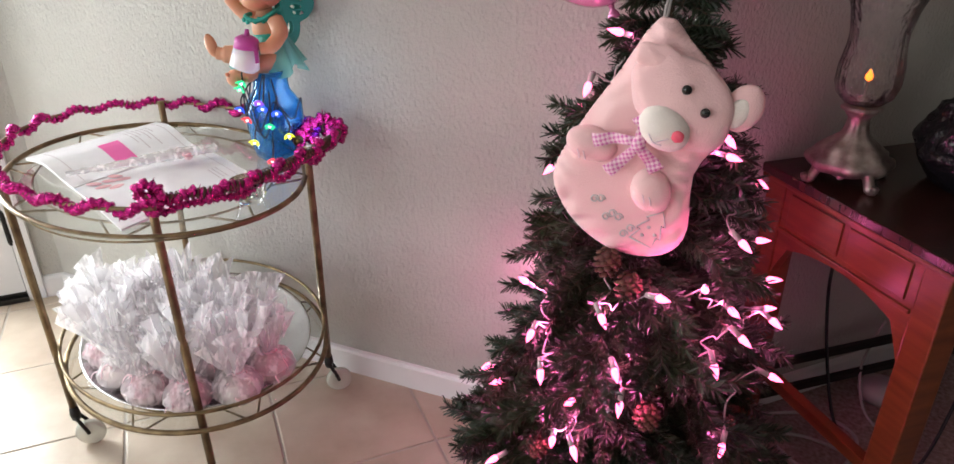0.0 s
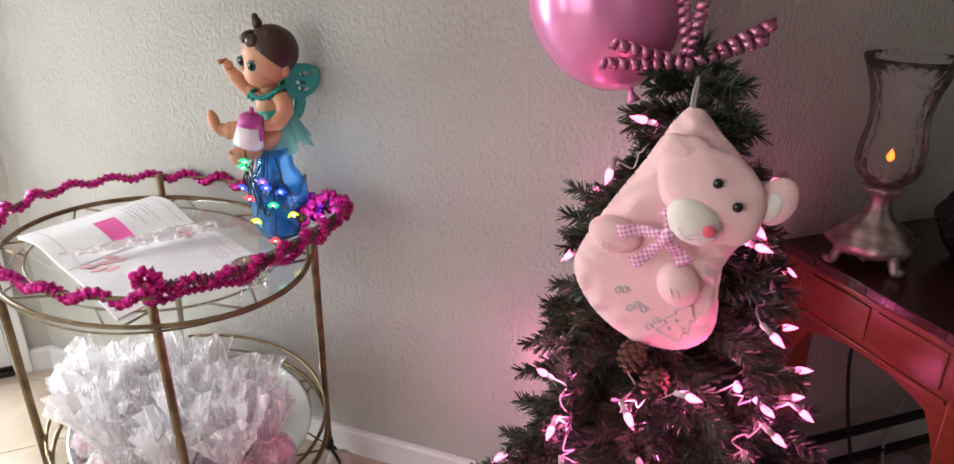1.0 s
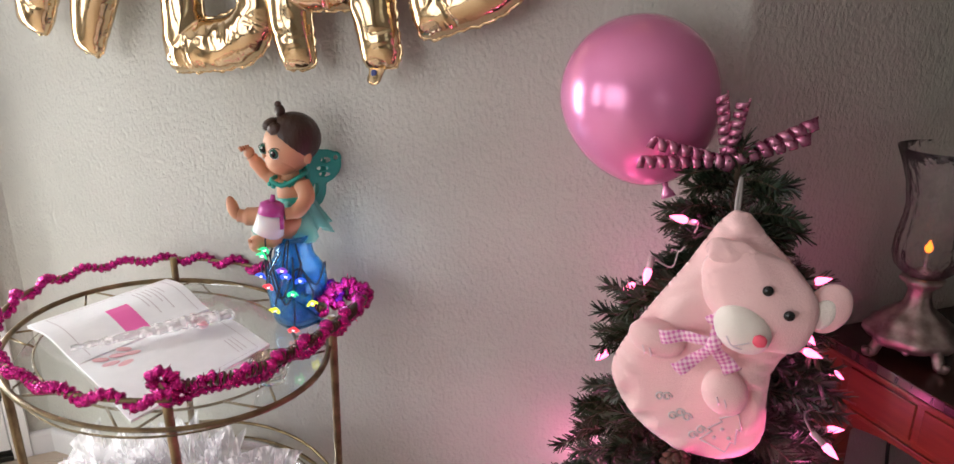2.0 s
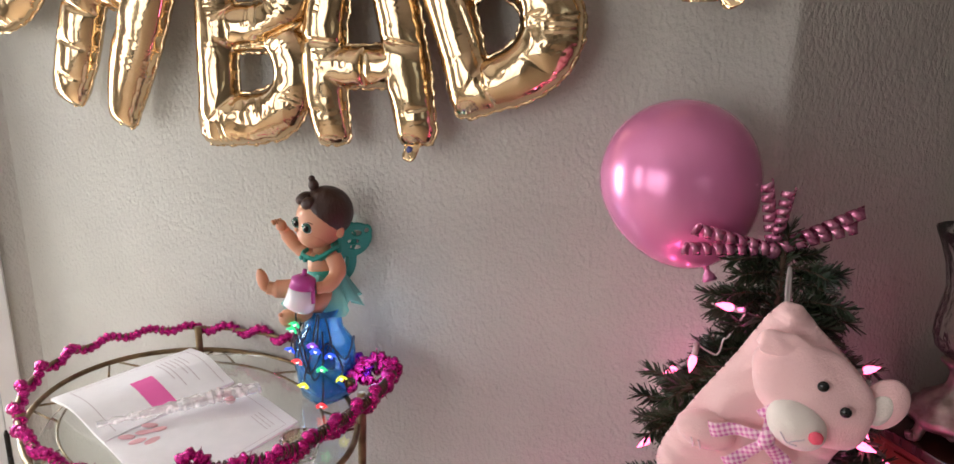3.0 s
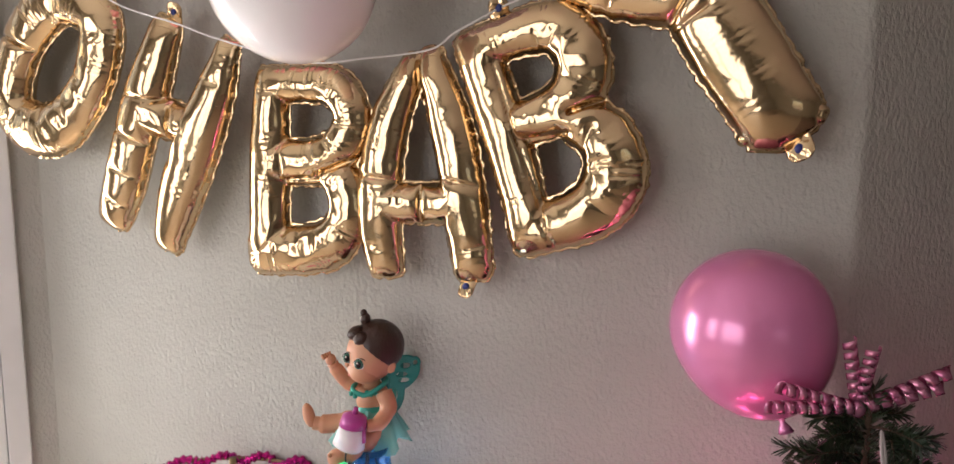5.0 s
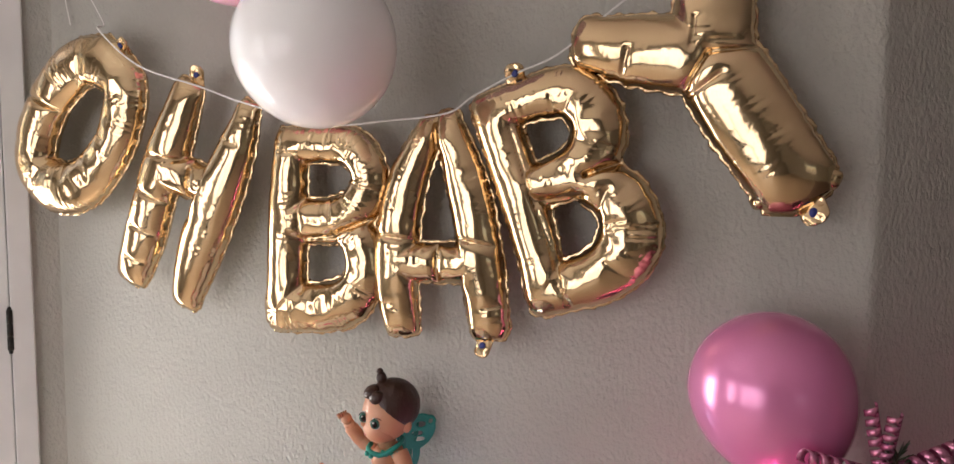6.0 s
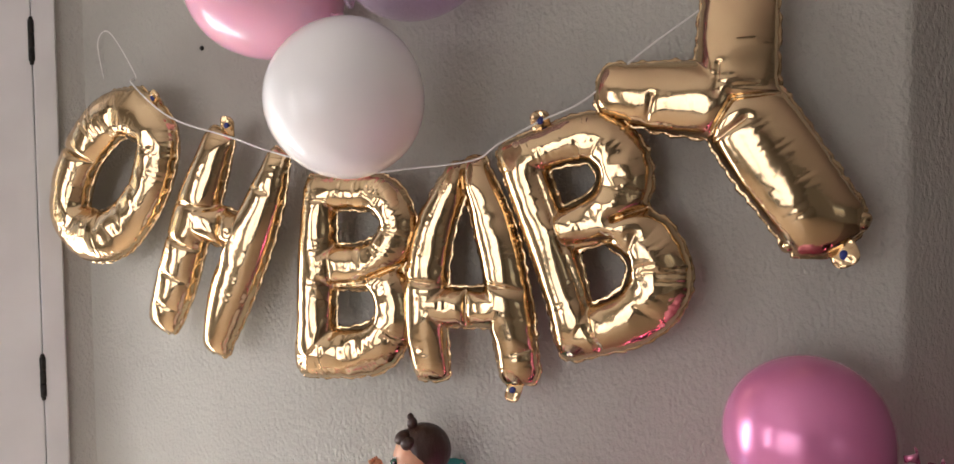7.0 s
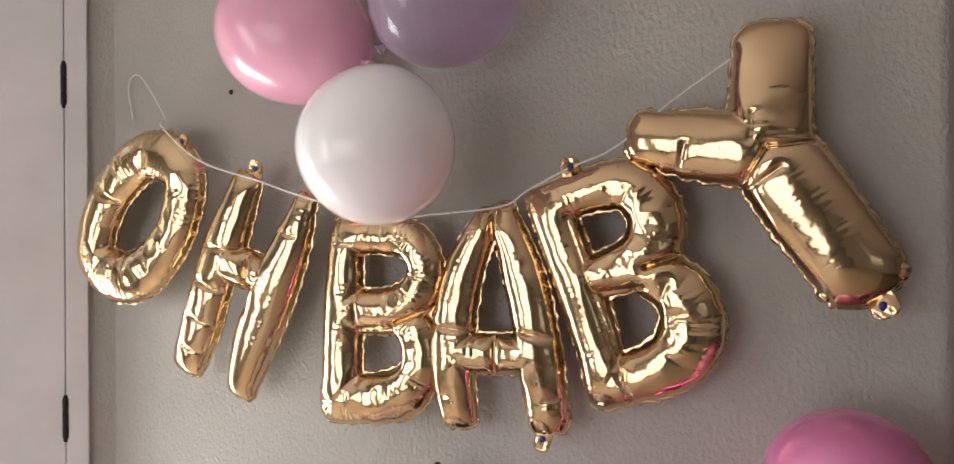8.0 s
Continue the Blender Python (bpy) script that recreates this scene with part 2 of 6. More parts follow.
def ball(bm, at, r, m=None, seg=20, rings=12, mat=0):
    r = Vector((r, r, r)) if isinstance(r, (int, float)) else Vector(r)
    verts = bmesh.ops.create_uvsphere(bm, u_segments=seg, v_segments=rings, radius=1.0)["verts"]
    k = Matrix.Translation(at) @ (m.to_4x4() if m is not None else Matrix()) @ Matrix.Diagonal((*r, 1))
    bmesh.ops.transform(bm, matrix=k, verts=verts)
    for f in {f for v in verts for f in v.link_faces}:
        f.material_index = mat
    return verts


def tube(bm, pts, r, seg=8, closed=False, mat=0, flat=1.0):
    """A round bar along points; r is a number or one for each point."""
    pts = [Vector(p) for p in pts]
    n = len(pts)
    rs = r if isinstance(r, (list, tuple)) else [r] * n
    rings, up = [], None
    for i, p in enumerate(pts):
        a = pts[(i - 1) % n] if closed or i else p
        b = pts[(i + 1) % n] if closed or i < n - 1 else p
        d = (b - a).normalized()
        if up is None:
            up = Vector((0, 0, 1)) if abs(d.z) < 0.9 else Vector((0, 1, 0))
        side = d.cross(up).normalized()
        up = side.cross(d).normalized()
        rings.append([bm.verts.new(p + rs[i] * (math.cos(t) * side + flat * math.sin(t) * up)) for t in [2 * math.pi * k / seg for k in range(seg)]])
    for i in range(n if closed else n - 1):
        a, b = rings[i], rings[(i + 1) % n]
        for k in range(seg):
            f = bm.faces.new((a[k], a[(k + 1) % seg], b[(k + 1) % seg], b[k]))
            f.material_index = mat
    if not closed:
        bm.faces.new(rings[0][::-1]).material_index = mat
        bm.faces.new(rings[-1]).material_index = mat


def lathe(bm, profile, seg=32, at=(0, 0, 0), mat=0, wave=None, caps=True):
    """Turns (radius, height) pairs round the upright axis."""
    at = Vector(at)
    rings = []
    for r, z in profile:
        rings.append([bm.verts.new(at + Vector((r * (wave(t, z) if wave else 1) * math.cos(t), r * (wave(t, z) if wave else 1) * math.sin(t), z))) for t in [2 * math.pi * k / seg for k in range(seg)]])
    for a, b in zip(rings, rings[1:]):
        for k in range(seg):
            bm.faces.new((a[k], a[(k + 1) % seg], b[(k + 1) % seg], b[k])).material_index = mat
    if caps:
        bm.faces.new(rings[0][::-1]).material_index = mat
        bm.faces.new(rings[-1]).material_index = mat


def curve(points, steps=12, closed=False):
    """A smooth line through points."""
    p = [Vector(q) for q in points]
    n, out = len(p), []
    for i in range(n if closed else n - 1):
        a, b, c, d = (p[(i + k) % n] if closed else p[min(max(i + k, 0), n - 1)] for k in (-1, 0, 1, 2))
        for s in range(steps):
            t = s / steps
            out.append(0.5 * (2 * b + (c - a) * t + (2 * a - 5 * b + 4 * c - d) * t * t + (3 * b - a - 3 * c + d) * t ** 3))
    return out if closed else out + [p[-1]]


def prism(bm, outline, z0, z1, mat=0):
    lo = [bm.verts.new((x, y, z0)) for x, y in outline]
    hi = [bm.verts.new((x, y, z1)) for x, y in outline]
    n = len(outline)
    bm.faces.new(lo[::-1]).material_index = mat
    bm.faces.new(hi).material_index = mat
    for i in range(n):
        bm.faces.new((lo[i], lo[(i + 1) % n], hi[(i + 1) % n], hi[i])).material_index = mat


def pillow(bm, sdf, lo, hi, step, height, rim=0.0, width=0.05, back=1.0, pucker=None, mat=0):
    """A flat shape blown up on both sides: sdf gives the depth inside the outline (metres); the outline lies in x and z, the front is at -y."""
    nx, nz = int((hi[0] - lo[0]) / step) + 2, int((hi[1] - lo[1]) / step) + 2
    xs, zs = lo[0] + np.arange(nx) * step, lo[1] + np.arange(nz) * step
    X, Z = np.meshgrid(xs, zs, indexing="ij")
    D = sdf(X, Z)
    inside = D > 0
    used = np.zeros_like(inside)
    cell = inside[:-1, :-1] | inside[1:, :-1] | inside[:-1, 1:] | inside[1:, 1:]
    for dx in (0, 1):
        for dz in (0, 1):
            used[dx:nx - 1 + dx, dz:nz - 1 + dz] |= cell
    e = step * 0.2
    for _ in range(4):
        D = sdf(X, Z)
        gx, gz = (sdf(X + e, Z) - sdf(X - e, Z)) / (2 * e), (sdf(X, Z + e) - sdf(X, Z - e)) / (2 * e)
        g2 = np.maximum(gx * gx + gz * gz, 0.2)
        X = np.where(inside, X, X - D * gx / g2)
        Z = np.where(inside, Z, Z - D * gz / g2)
    D = np.where(inside, np.maximum(sdf(X, Z), 0), 0)
    q = np.clip((D - rim) / (width - rim), 0, 1)
    Hh = height * np.sqrt(np.maximum(1 - (1 - q) ** 2, 0))
    if pucker is not None:
        Hh = Hh * (1 + pucker(X, Z) * 1.4 * (1 - q) ** 2.2 * (q > 0))
    front, rear = {}, {}
    for i in range(nx):
        for j in range(nz):
            if used[i, j]:
                front[i, j] = bm.verts.new((X[i, j], -Hh[i, j], Z[i, j]))
                rear[i, j] = bm.verts.new((X[i, j], back * Hh[i, j], Z[i, j])) if inside[i, j] else front[i, j]
    for i in range(nx - 1):
        for j in range(nz - 1):
            if cell[i, j]:
                k = ((i, j), (i + 1, j), (i + 1, j + 1), (i, j + 1))
                f = bm.faces.new([front[c] for c in k])
                f.material_index = mat
                if any(inside[c] for c in k):
                    try:
                        bm.faces.new([rear[c] for c in k[::-1]]).material_index = mat
                    except ValueError:
                        pass


def bar_sdf(x, z, a, b, r, square=0.55):
    """Depth inside a bar from a to b with half width r and blunt ends."""
    ax, az = a
    dx, dz = b[0] - ax, b[1] - az
    ln = math.hypot(dx, dz)
    ux, uz = dx / ln, dz / ln
    p, q = (x - ax) * ux + (z - az) * uz - ln / 2, -(x - ax) * uz + (z - az) * ux
    c = r * square
    qx, qy = np.abs(p) - (ln / 2 - c) , np.abs(q) - (r - c)
    return c - (np.hypot(np.maximum(qx, 0), np.maximum(qy, 0)) + np.minimum(np.maximum(qx, qy), 0))


# ---- structure ----
WALL_Y = 1.375
CORNER_L, CORNER_R = (-2.03, WALL_Y), (-0.172, WALL_Y)
U_L, U_R, V_B, H = -2.8, 4.4, -4.0, 2.5


def run(name, a, b, z0, z1, thick, mat, label, category="wall", lead=0.0):
    """A wall from a to b, its thickness to the left of that way."""
    a, b = Vector((*a[:2], 0)), Vector((*b[:2], 0))
    d = (b - a).normalized()
    n = Vector((-d.y, d.x, 0)) * thick
    bm = bmesh.new()
    o = [a - d * lead, b + d * lead, b + d * lead + n, a - d * lead + n]
    prism(bm, [(p.x, p.y) for p in o], z0, z1)
    return solid(name, bm, mat, label, category, "structure")


DOOR_S0, DOOR_S1, DOOR_H = 0.112, 1.03, 2.24


def door_at(s, off=0.0):
    p = Vector((CORNER_L[0] - s * S2, CORNER_L[1] - s * S2, 0))
    return p + Vector((-S2, S2, 0)) * off


# the letters' wall ends in a soft rounded outer corner
bm = bmesh.new()
ca = radians(22.5)
rb = 0.03
tl = rb * math.tan(ca)
cen = Vector((CORNER_R[0] - tl, WALL_Y + rb, 0))
arc = [(cen.x + rb * math.cos(t), cen.y + rb * math.sin(t)) for t in [radians(-90 + 45 * k / 6) for k in range(7)]]
dark_end = uv(U_R + 0.12, DARK_V)
back_off = Vector((-S2, S2, 0)) * 0.12
prism(bm, [CORNER_L, *arc, (dark_end.x, dark_end.y), (dark_end.x + back_off.x, dark_end.y + back_off.y), (CORNER_R[0] - 0.05, WALL_Y + 0.12), (CORNER_L[0] - 0.05, WALL_Y + 0.12)], 0, H)
solid("wall_letters", bm, STUCCO, "greige stucco wall with a rounded corner", "wall", "structure")
run("wall_door", door_at(DOOR_S0 - 0.02), CORNER_L, 0, H, 0.12, STUCCO, "narrow stucco wall beside the door")
run("wall_door_far", uv(U_L - 0.12, DOOR_V), door_at(DOOR_S1 + 0.02), 0, H, 0.12, STUCCO, "greige stucco wall past the door")
run("wall_over_door", door_at(DOOR_S1 + 0.02), door_at(DOOR_S0 - 0.02), DOOR_H + 0.02, H, 0.12, STUCCO, "stucco wall above the door")
for nm, v0, v1, z0, z1 in (("wall_left", V_B, -1.35, 0, H), ("wall_between_windows", 0.65, 1.1, 0, H), ("wall_left_far", 1.8, DOOR_V, 0, H), ("wall_over_fill_opening", -1.35, 0.65, 2.12, H), ("wall_over_glass", 1.1, 1.8, 2.02, H), ("wall_under_glass", 1.1, 1.8, 0, 0.3)):
    run(nm, uv(U_L, v0), uv(U_L, v1), z0, z1, 0.12, STUCCO, "plain stucco side wall")
run("wall_right", uv(U_R, DARK_V), uv(U_R, V_B), 0, H, 0.12, STUCCO, "plain stucco side wall")
for nm, u0, u1, z0, z1 in (("wall_back", U_L - 0.12, -0.65, 0, H), ("wall_back_far", 0.85, U_R + 0.12, 0, H), ("wall_under_window", -0.65, 0.85, 0, 0.9), ("wall_over_window", -0.65, 0.85, 2.1, H)):
    run(nm, uv(u1, V_B), uv(u0, V_B), z0, z1, 0.12, STUCCO, "plain stucco wall with a window", "wall")
bm = bmesh.new()
prism(bm, [tuple(uv(*q)[:2]) for q in ((U_L - 0.12, V_B - 0.12), (U_R + 0.12, V_B - 0.12), (U_R + 0.12, DOOR_V + 0.12), (U_L - 0.12, DOOR_V + 0.12))], H, H + 0.1)
solid("ceiling", bm, CEIL, "off-white painted ceiling", "ceiling", "structure")

# window behind the room
win = tagged(new("window_1"), "white framed window facing the daylight", "window", "", "structure")
for z0, z1, u0, u1 in ((0.9, 0.96, -0.65, 0.85), (2.04, 2.1, -0.65, 0.85), (0.96, 2.04, -0.65, -0.59), (0.96, 2.04, 0.79, 0.85), (0.96, 2.04, 0.07, 0.13)):
    bm = bmesh.new()
    prism(bm, [tuple(uv(*q)[:2]) for q in ((u0, V_B - 0.07), (u1, V_B - 0.07), (u1, V_B - 0.02), (u0, V_B - 0.02))], z0, z1)
    part("window_frame", bm, WHITE, win, smooth=False)

win = tagged(new("window_2"), "tall white framed window facing the daylight", "window", "", "structure")
for z0, z1, v0, v1 in ((0.3, 0.35, 1.1, 1.8), (1.97, 2.02, 1.1, 1.8), (0.35, 1.97, 1.1, 1.15), (0.35, 1.97, 1.75, 1.8)):
    bm = bmesh.new()
    prism(bm, [tuple(uv(*q)[:2]) for q in ((U_L - 0.07, v0), (U_L - 0.02, v0), (U_L - 0.02, v1), (U_L - 0.07, v1))], z0, z1)
    part("window_frame", bm, WHITE, win, smooth=False)

# unseen wide opening, added as a frame for the frontal fill lamp
win = tagged(new("window_3"), "wide white framed opening, unseen, added to let in fill daylight", "window", "", "structure")
for z0, z1, v0, v1 in ((0.0, 0.06, -1.35, 0.65), (2.06, 2.12, -1.35, 0.65), (0.06, 2.06, -1.35, -1.28), (0.06, 2.06, 0.58, 0.65), (0.06, 2.06, -0.39, -0.31)):
    bm = bmesh.new()
    prism(bm, [tuple(uv(*q)[:2]) for q in ((U_L - 0.07, v0), (U_L - 0.02, v0), (U_L - 0.02, v1), (U_L - 0.07, v1))], z0, z1)
    part("window_frame", bm, WHITE, win, smooth=False)

# baseboards with an eased top
def baseboard(name, a, b):
    a, b = Vector((*a[:2], 0)), Vector((*b[:2], 0))
    d = (b - a).normalized()
    n = Vector((d.y, -d.x, 0))
    bm = bmesh.new()
    prof = ((0, 0), (0.012, 0), (0.012, 0.064), (0.008, 0.072), (0, 0.075))
    ends = []
    for p in (a, b):
        ends.append([bm.verts.new(p + n * q + Vector((0, 0, z))) for q, z in prof])
    for i in range(4):
        bm.faces.new((ends[0][i], ends[1][i], ends[1][i + 1], ends[0][i + 1]))
    bm.faces.new(ends[0])
    bm.faces.new(ends[1][::-1])
    bmesh.ops.recalc_face_normals(bm, faces=bm.faces)
    solid(name, bm, WHITE, "white painted baseboard along the stucco wall", "baseboard", "structure")


baseboard("baseboard_letters", (CORNER_L[0], WALL_Y - 0.001), (CORNER_R[0], WALL_Y - 0.001))
baseboard("baseboard_dark", (CORNER_R[0], WALL_Y - 0.001), (dark_end.x, dark_end.y - 0.001))
baseboard("baseboard_door", door_at(0.062), CORNER_L)

# ---- door ----
door = tagged(new("door_1"), "white painted door with black hinges, closed", "door", "", "structure")


def door_box(name, s0, s1, z0, z1, o0, o1, mat, label="", bev=0.003):
    """A piece of the door: s along the wall from the corner, o out of the room."""
    bm = bmesh.new()
    m = Matrix(((-S2, -S2, 0, CORNER_L[0]), (-S2, S2, 0, CORNER_L[1]), (0, 0, 1, 0), (0, 0, 0, 1)))
    box(bm, (s0, o0, z0), (s1, o1, z1), m, bev)
    bmesh.ops.recalc_face_normals(bm, faces=bm.faces)
    return part(name, bm, mat, door, label, False)


door_box("casing", 0.062, 0.113, 0, DOOR_H + 0.055, -0.016, 0.0, WHITE)
door_box("casing", DOOR_S1, DOOR_S1 + 0.055, 0, DOOR_H + 0.055, -0.016, 0.0, WHITE)
door_box("casing", 0.113, DOOR_S1, DOOR_H, DOOR_H + 0.055, -0.016, 0.0, WHITE)
door_box("jamb", 0.092, 0.112, 0, DOOR_H, 0.0, 0.12, WHITE)
door_box("jamb", DOOR_S1, DOOR_S1 + 0.02, 0, DOOR_H, 0.0, 0.12, WHITE)
door_box("stile", 0.117, 0.265, 0.03, DOOR_H - 0.004, -0.006, 0.038, WHITE)
door_box("stile", 0.885, DOOR_S1 - 0.004, 0.03, DOOR_H - 0.004, -0.006, 0.038, WHITE)
door_box("rail", 0.265, 0.885, 0.03, 0.25, -0.006, 0.038, WHITE)
door_box("rail", 0.265, 0.885, 2.11, DOOR_H - 0.004, -0.006, 0.038, WHITE)
pane = door_box("pane", 0.262, 0.888, 0.247, 2.113, 0.012, 0.018, GLASS, "clear glass pane", 0)
pane.visible_shadow = False
door_box("threshold", 0.112, DOOR_S1, 0.0, 0.018, -0.02, 0.12, DARKMETAL, "dark metal threshold")
door_box("sweep", 0.117, DOOR_S1 - 0.004, 0.019, 0.032, -0.006, 0.036, DARKMETAL, "black rubber door sweep")
for z in (1.905, 1.05, 0.21):
    bm = bmesh.new()
    p = door_at(0.1145, -0.013)
    tube(bm, [p + Vector((0, 0, z)), p + Vector((0, 0, z + 0.105))], 0.0065, 12)
    for k in (0.0, 0.035, 0.07):
        tube(bm, [p + Vector((0, 0, z + k + 0.001)), p + Vector((0, 0, z + k + 0.033))], 0.0078, 12)
    hinge = part("hinge", bm, DARKMETAL, door, "black steel hinge")
    for k in (-0.006, 0.105):
        bm = bmesh.new()
        ball(bm, p + Vector((0, 0, z + k + 0.002)), 0.006, None, 10, 6)
        part("pin", bm, DARKMETAL, hinge)

# nail in the wall
bm = bmesh.new()
ball(bm, (-1.632, WALL_Y, 1.913), (0.006, 0.006, 0.006), None, 10, 6)
solid("nail", bm, DARKMETAL, "small dark nail head in the stucco wall", "nail")
# ---- letter balloons ----


def strokes_field(strokes):
    """Depth inside tapered strokes, the run along the nearest stroke and how crumpled that stroke is. A stroke: its crumple, then (x, z, half width) points."""
    lines = [(rough, [tuple(p) for p in curve([(x, z, r * 1.11) for x, z, r in pts], 3)]) for rough, pts in strokes]

    def f(x, z):
        best, run_at, crumple = np.full(np.shape(x), -9.0), np.zeros(np.shape(x)), np.zeros(np.shape(x))
        start = 0.0
        for rough, pts in lines:
            for i, ((ax, az, ar), (bx, bz, br)) in enumerate(zip(pts, pts[1:])):
                ex, ez = bx - ax, bz - az
                ln = math.hypot(ex, ez)
                t = np.clip(((x - ax) * ex + (z - az) * ez) / ln ** 2, 0, 1)
                # the run goes on round blunt ends and bends
                side = ((x - ax) * ez - (z - az) * ex) / ln
                free = ((x - ax) * ex + (z - az) * ez) / ln
                past = np.abs(free - ln * t)
                blunt = np.where(((t <= 0) & (i == 0)) | ((t >= 1) & (i == len(pts) - 2)), 3.4, 2.0)
                d = ar + (br - ar) * t - (past ** blunt + np.abs(side) ** blunt) ** (1 / blunt)
                over = np.arctan2(free - ln * t, np.maximum(np.abs(side), 1e-6)) * 0.04
                here = d > best
                best = np.where(here, d, best)
                run_at = np.where(here, start + ln * t + over + 0.37 * (side > 0), run_at)
                crumple = np.where(here, rough, crumple)
                start += ln
            start += 1.0
        return best, run_at, crumple
    return f


def inflate(inside, step):
    """Height over a flat shape whose two foils are blown apart."""
    u = np.zeros(inside.shape)
    for _ in range(900):
        v = 0.25 * (np.roll(u, 1, 0) + np.roll(u, -1, 0) + np.roll(u, 1, 1) + np.roll(u, -1, 1) + 2 * step * step)
        u = np.where(inside, v, 0)
    return u


def letter(strokes, at, label, tabs=(), creases=(), seed=0, full=0.86):
    """A foil letter: at is its middle; strokes, tabs and creases lie in the wall's plane."""
    ob = new("letter_balloon")
    ob.matrix_world = Matrix.Translation(at)
    tagged(ob, label, "balloon", "foil letters on the wall")
    gen = np.random.default_rng(seed)
    field = strokes_field(strokes)
    allp = np.array([p for _, pts in strokes for p in pts])
    lo = (allp[:, :2] - allp[:, 2:]).min(0) - 0.008
    hi = (allp[:, :2] + allp[:, 2:]).max(0) + 0.008
    step = 0.003
    nx, nz = int((hi[0] - lo[0]) / step) + 2, int((hi[1] - lo[1]) / step) + 2
    X, Z = np.meshgrid(lo[0] + np.arange(nx) * step, lo[1] + np.arange(nz) * step, indexing="ij")
    ragged = lambda x, z: field(x, z)[0] + 0.0012 * np.sin(210 * x + 90 * z) + 0.0012 * np.sin(190 * z - 130 * x + seed)
    inside = ragged(X, Z) > 0
    cell = inside[:-1, :-1] | inside[1:, :-1] | inside[:-1, 1:] | inside[1:, 1:]
    used = np.zeros_like(inside)
    for dx in (0, 1):
        for dz in (0, 1):
            used[dx:nx - 1 + dx, dz:nz - 1 + dz] |= cell
    U = inflate(inside, step)
    e = 0.0006
    for _ in range(4):
        D = ragged(X, Z)
        gx, gz = (ragged(X + e, Z) - ragged(X - e, Z)) / (2 * e), (ragged(X, Z + e) - ragged(X, Z - e)) / (2 * e)
        g2 = np.maximum(gx * gx + gz * gz, 0.3)
        X = np.where(inside, X, X - D * gx / g2)
        Z = np.where(inside, Z, Z - D * gz / g2)
    D, S, C = field(X, Z)
    D = np.where(inside, np.maximum(D, 0), 0)
    h = np.sqrt(np.clip(U, 0, 2 * D * 0.046))
    q = np.clip(h / 0.045, 0, 1)
    # pleats that run in from the seam, of uneven width and depth
    knots = np.cumsum(gen.uniform(0.004, 0.019, 900))
    deep = gen.uniform(0.1, 1.0, 901) ** 1.8
    k = np.searchsorted(knots, S)
    left = np.where(k > 0, knots[np.clip(k - 1, 0, 899)], 0)
    f = np.clip((S - left) / np.maximum(knots[np.clip(k, 0, 899)] - left, 1e-6), 0, 1)
    pleat = (np.abs(2 * f - 1) ** 1.6) * deep[np.clip(k, 0, 900)]
    reach = 0.60 + 0.9 * gen.random(901)[np.clip(k, 0, 900)]
    h = h * (1 - (0.05 + 0.40 * C) * pleat * np.clip(1 - q * reach, 0, 1) ** 1.3)
    # flat facets of crumpled foil
    dents = np.column_stack([gen.uniform(lo[0], hi[0], 70), gen.uniform(lo[1], hi[1], 70)])
    near = np.min(np.hypot(X[..., None] - dents[:, 0], Z[..., None] - dents[:, 1]), axis=-1)
    h = h * (1 - (0.012 + 0.085 * C) * np.clip(1 - near / 0.030, 0, 1))
    # creases across, where the foil folds: (x0, z0, x1, z1, depth)
    across = list(creases)
    for rough, pts in strokes:
        for (ax, az, ar), (bx, bz, br) in zip(pts, pts[1:]):
            if gen.random() < 0.4:
                t, lean = gen.uniform(0.1, 0.9), gen.uniform(-0.5, 0.5)
                ln = math.hypot(bx - ax, bz - az)
                px, pz = -(bz - az) / ln, (bx - ax) / ln
                ox, oz = ax + (bx - ax) * t, az + (bz - az) * t
                w0, w1 = (-ar, ar * gen.uniform(-0.3, 0.6)) if gen.random() < 0.5 else (ar * gen.uniform(-0.6, 0.3), ar)
                across.append((ox + px * w0, oz + pz * w0, ox + px * w1 + lean * 0.02, oz + pz * w1, gen.uniform(0.04, 0.12)))
    for ax, az, bx, bz, depth in across:
        ex, ez = bx - ax, bz - az
        t = np.clip(((X - ax) * ex + (Z - az) * ez) / (ex * ex + ez * ez), 0, 1)
        d = np.hypot(X - ax - ex * t, Z - az - ez * t)
        h = h * (1 - depth * (np.exp(-(d / 0.003) ** 2) + 0.4 * np.exp(-(d / 0.012) ** 2)))
    h = h * full
    ids = -np.ones((2, nx, nz), int)
    n_used = int(used.sum())
    ids[0][used] = np.arange(n_used)
    ids[1][used] = np.where(inside[used], n_used + np.cumsum(inside[used]) - 1, np.arange(n_used))
    front = np.column_stack([X[used], -h[used], Z[used]])
    rear = np.column_stack([X[inside], 0.8 * h[inside], Z[inside]])
    i, j = np.nonzero(cell)
    quads = [np.column_stack([ids[s][i, j], ids[s][i + 1, j], ids[s][i + 1, j + 1], ids[s][i, j + 1]]) for s in (0, 1)]
    some = inside[i, j] | inside[i + 1, j] | inside[i + 1, j + 1] | inside[i, j + 1]
    me = bpy.data.meshes.new("body")
    me.from_pydata(np.vstack([front, rear]).tolist(), [], quads[0].tolist() + quads[1][some][:, ::-1].tolist())
    me.validate()
    me.materials.append(GOLD)
    me.polygons.foreach_set("use_smooth", [True] * len(me.polygons))
    body = new("body", me)
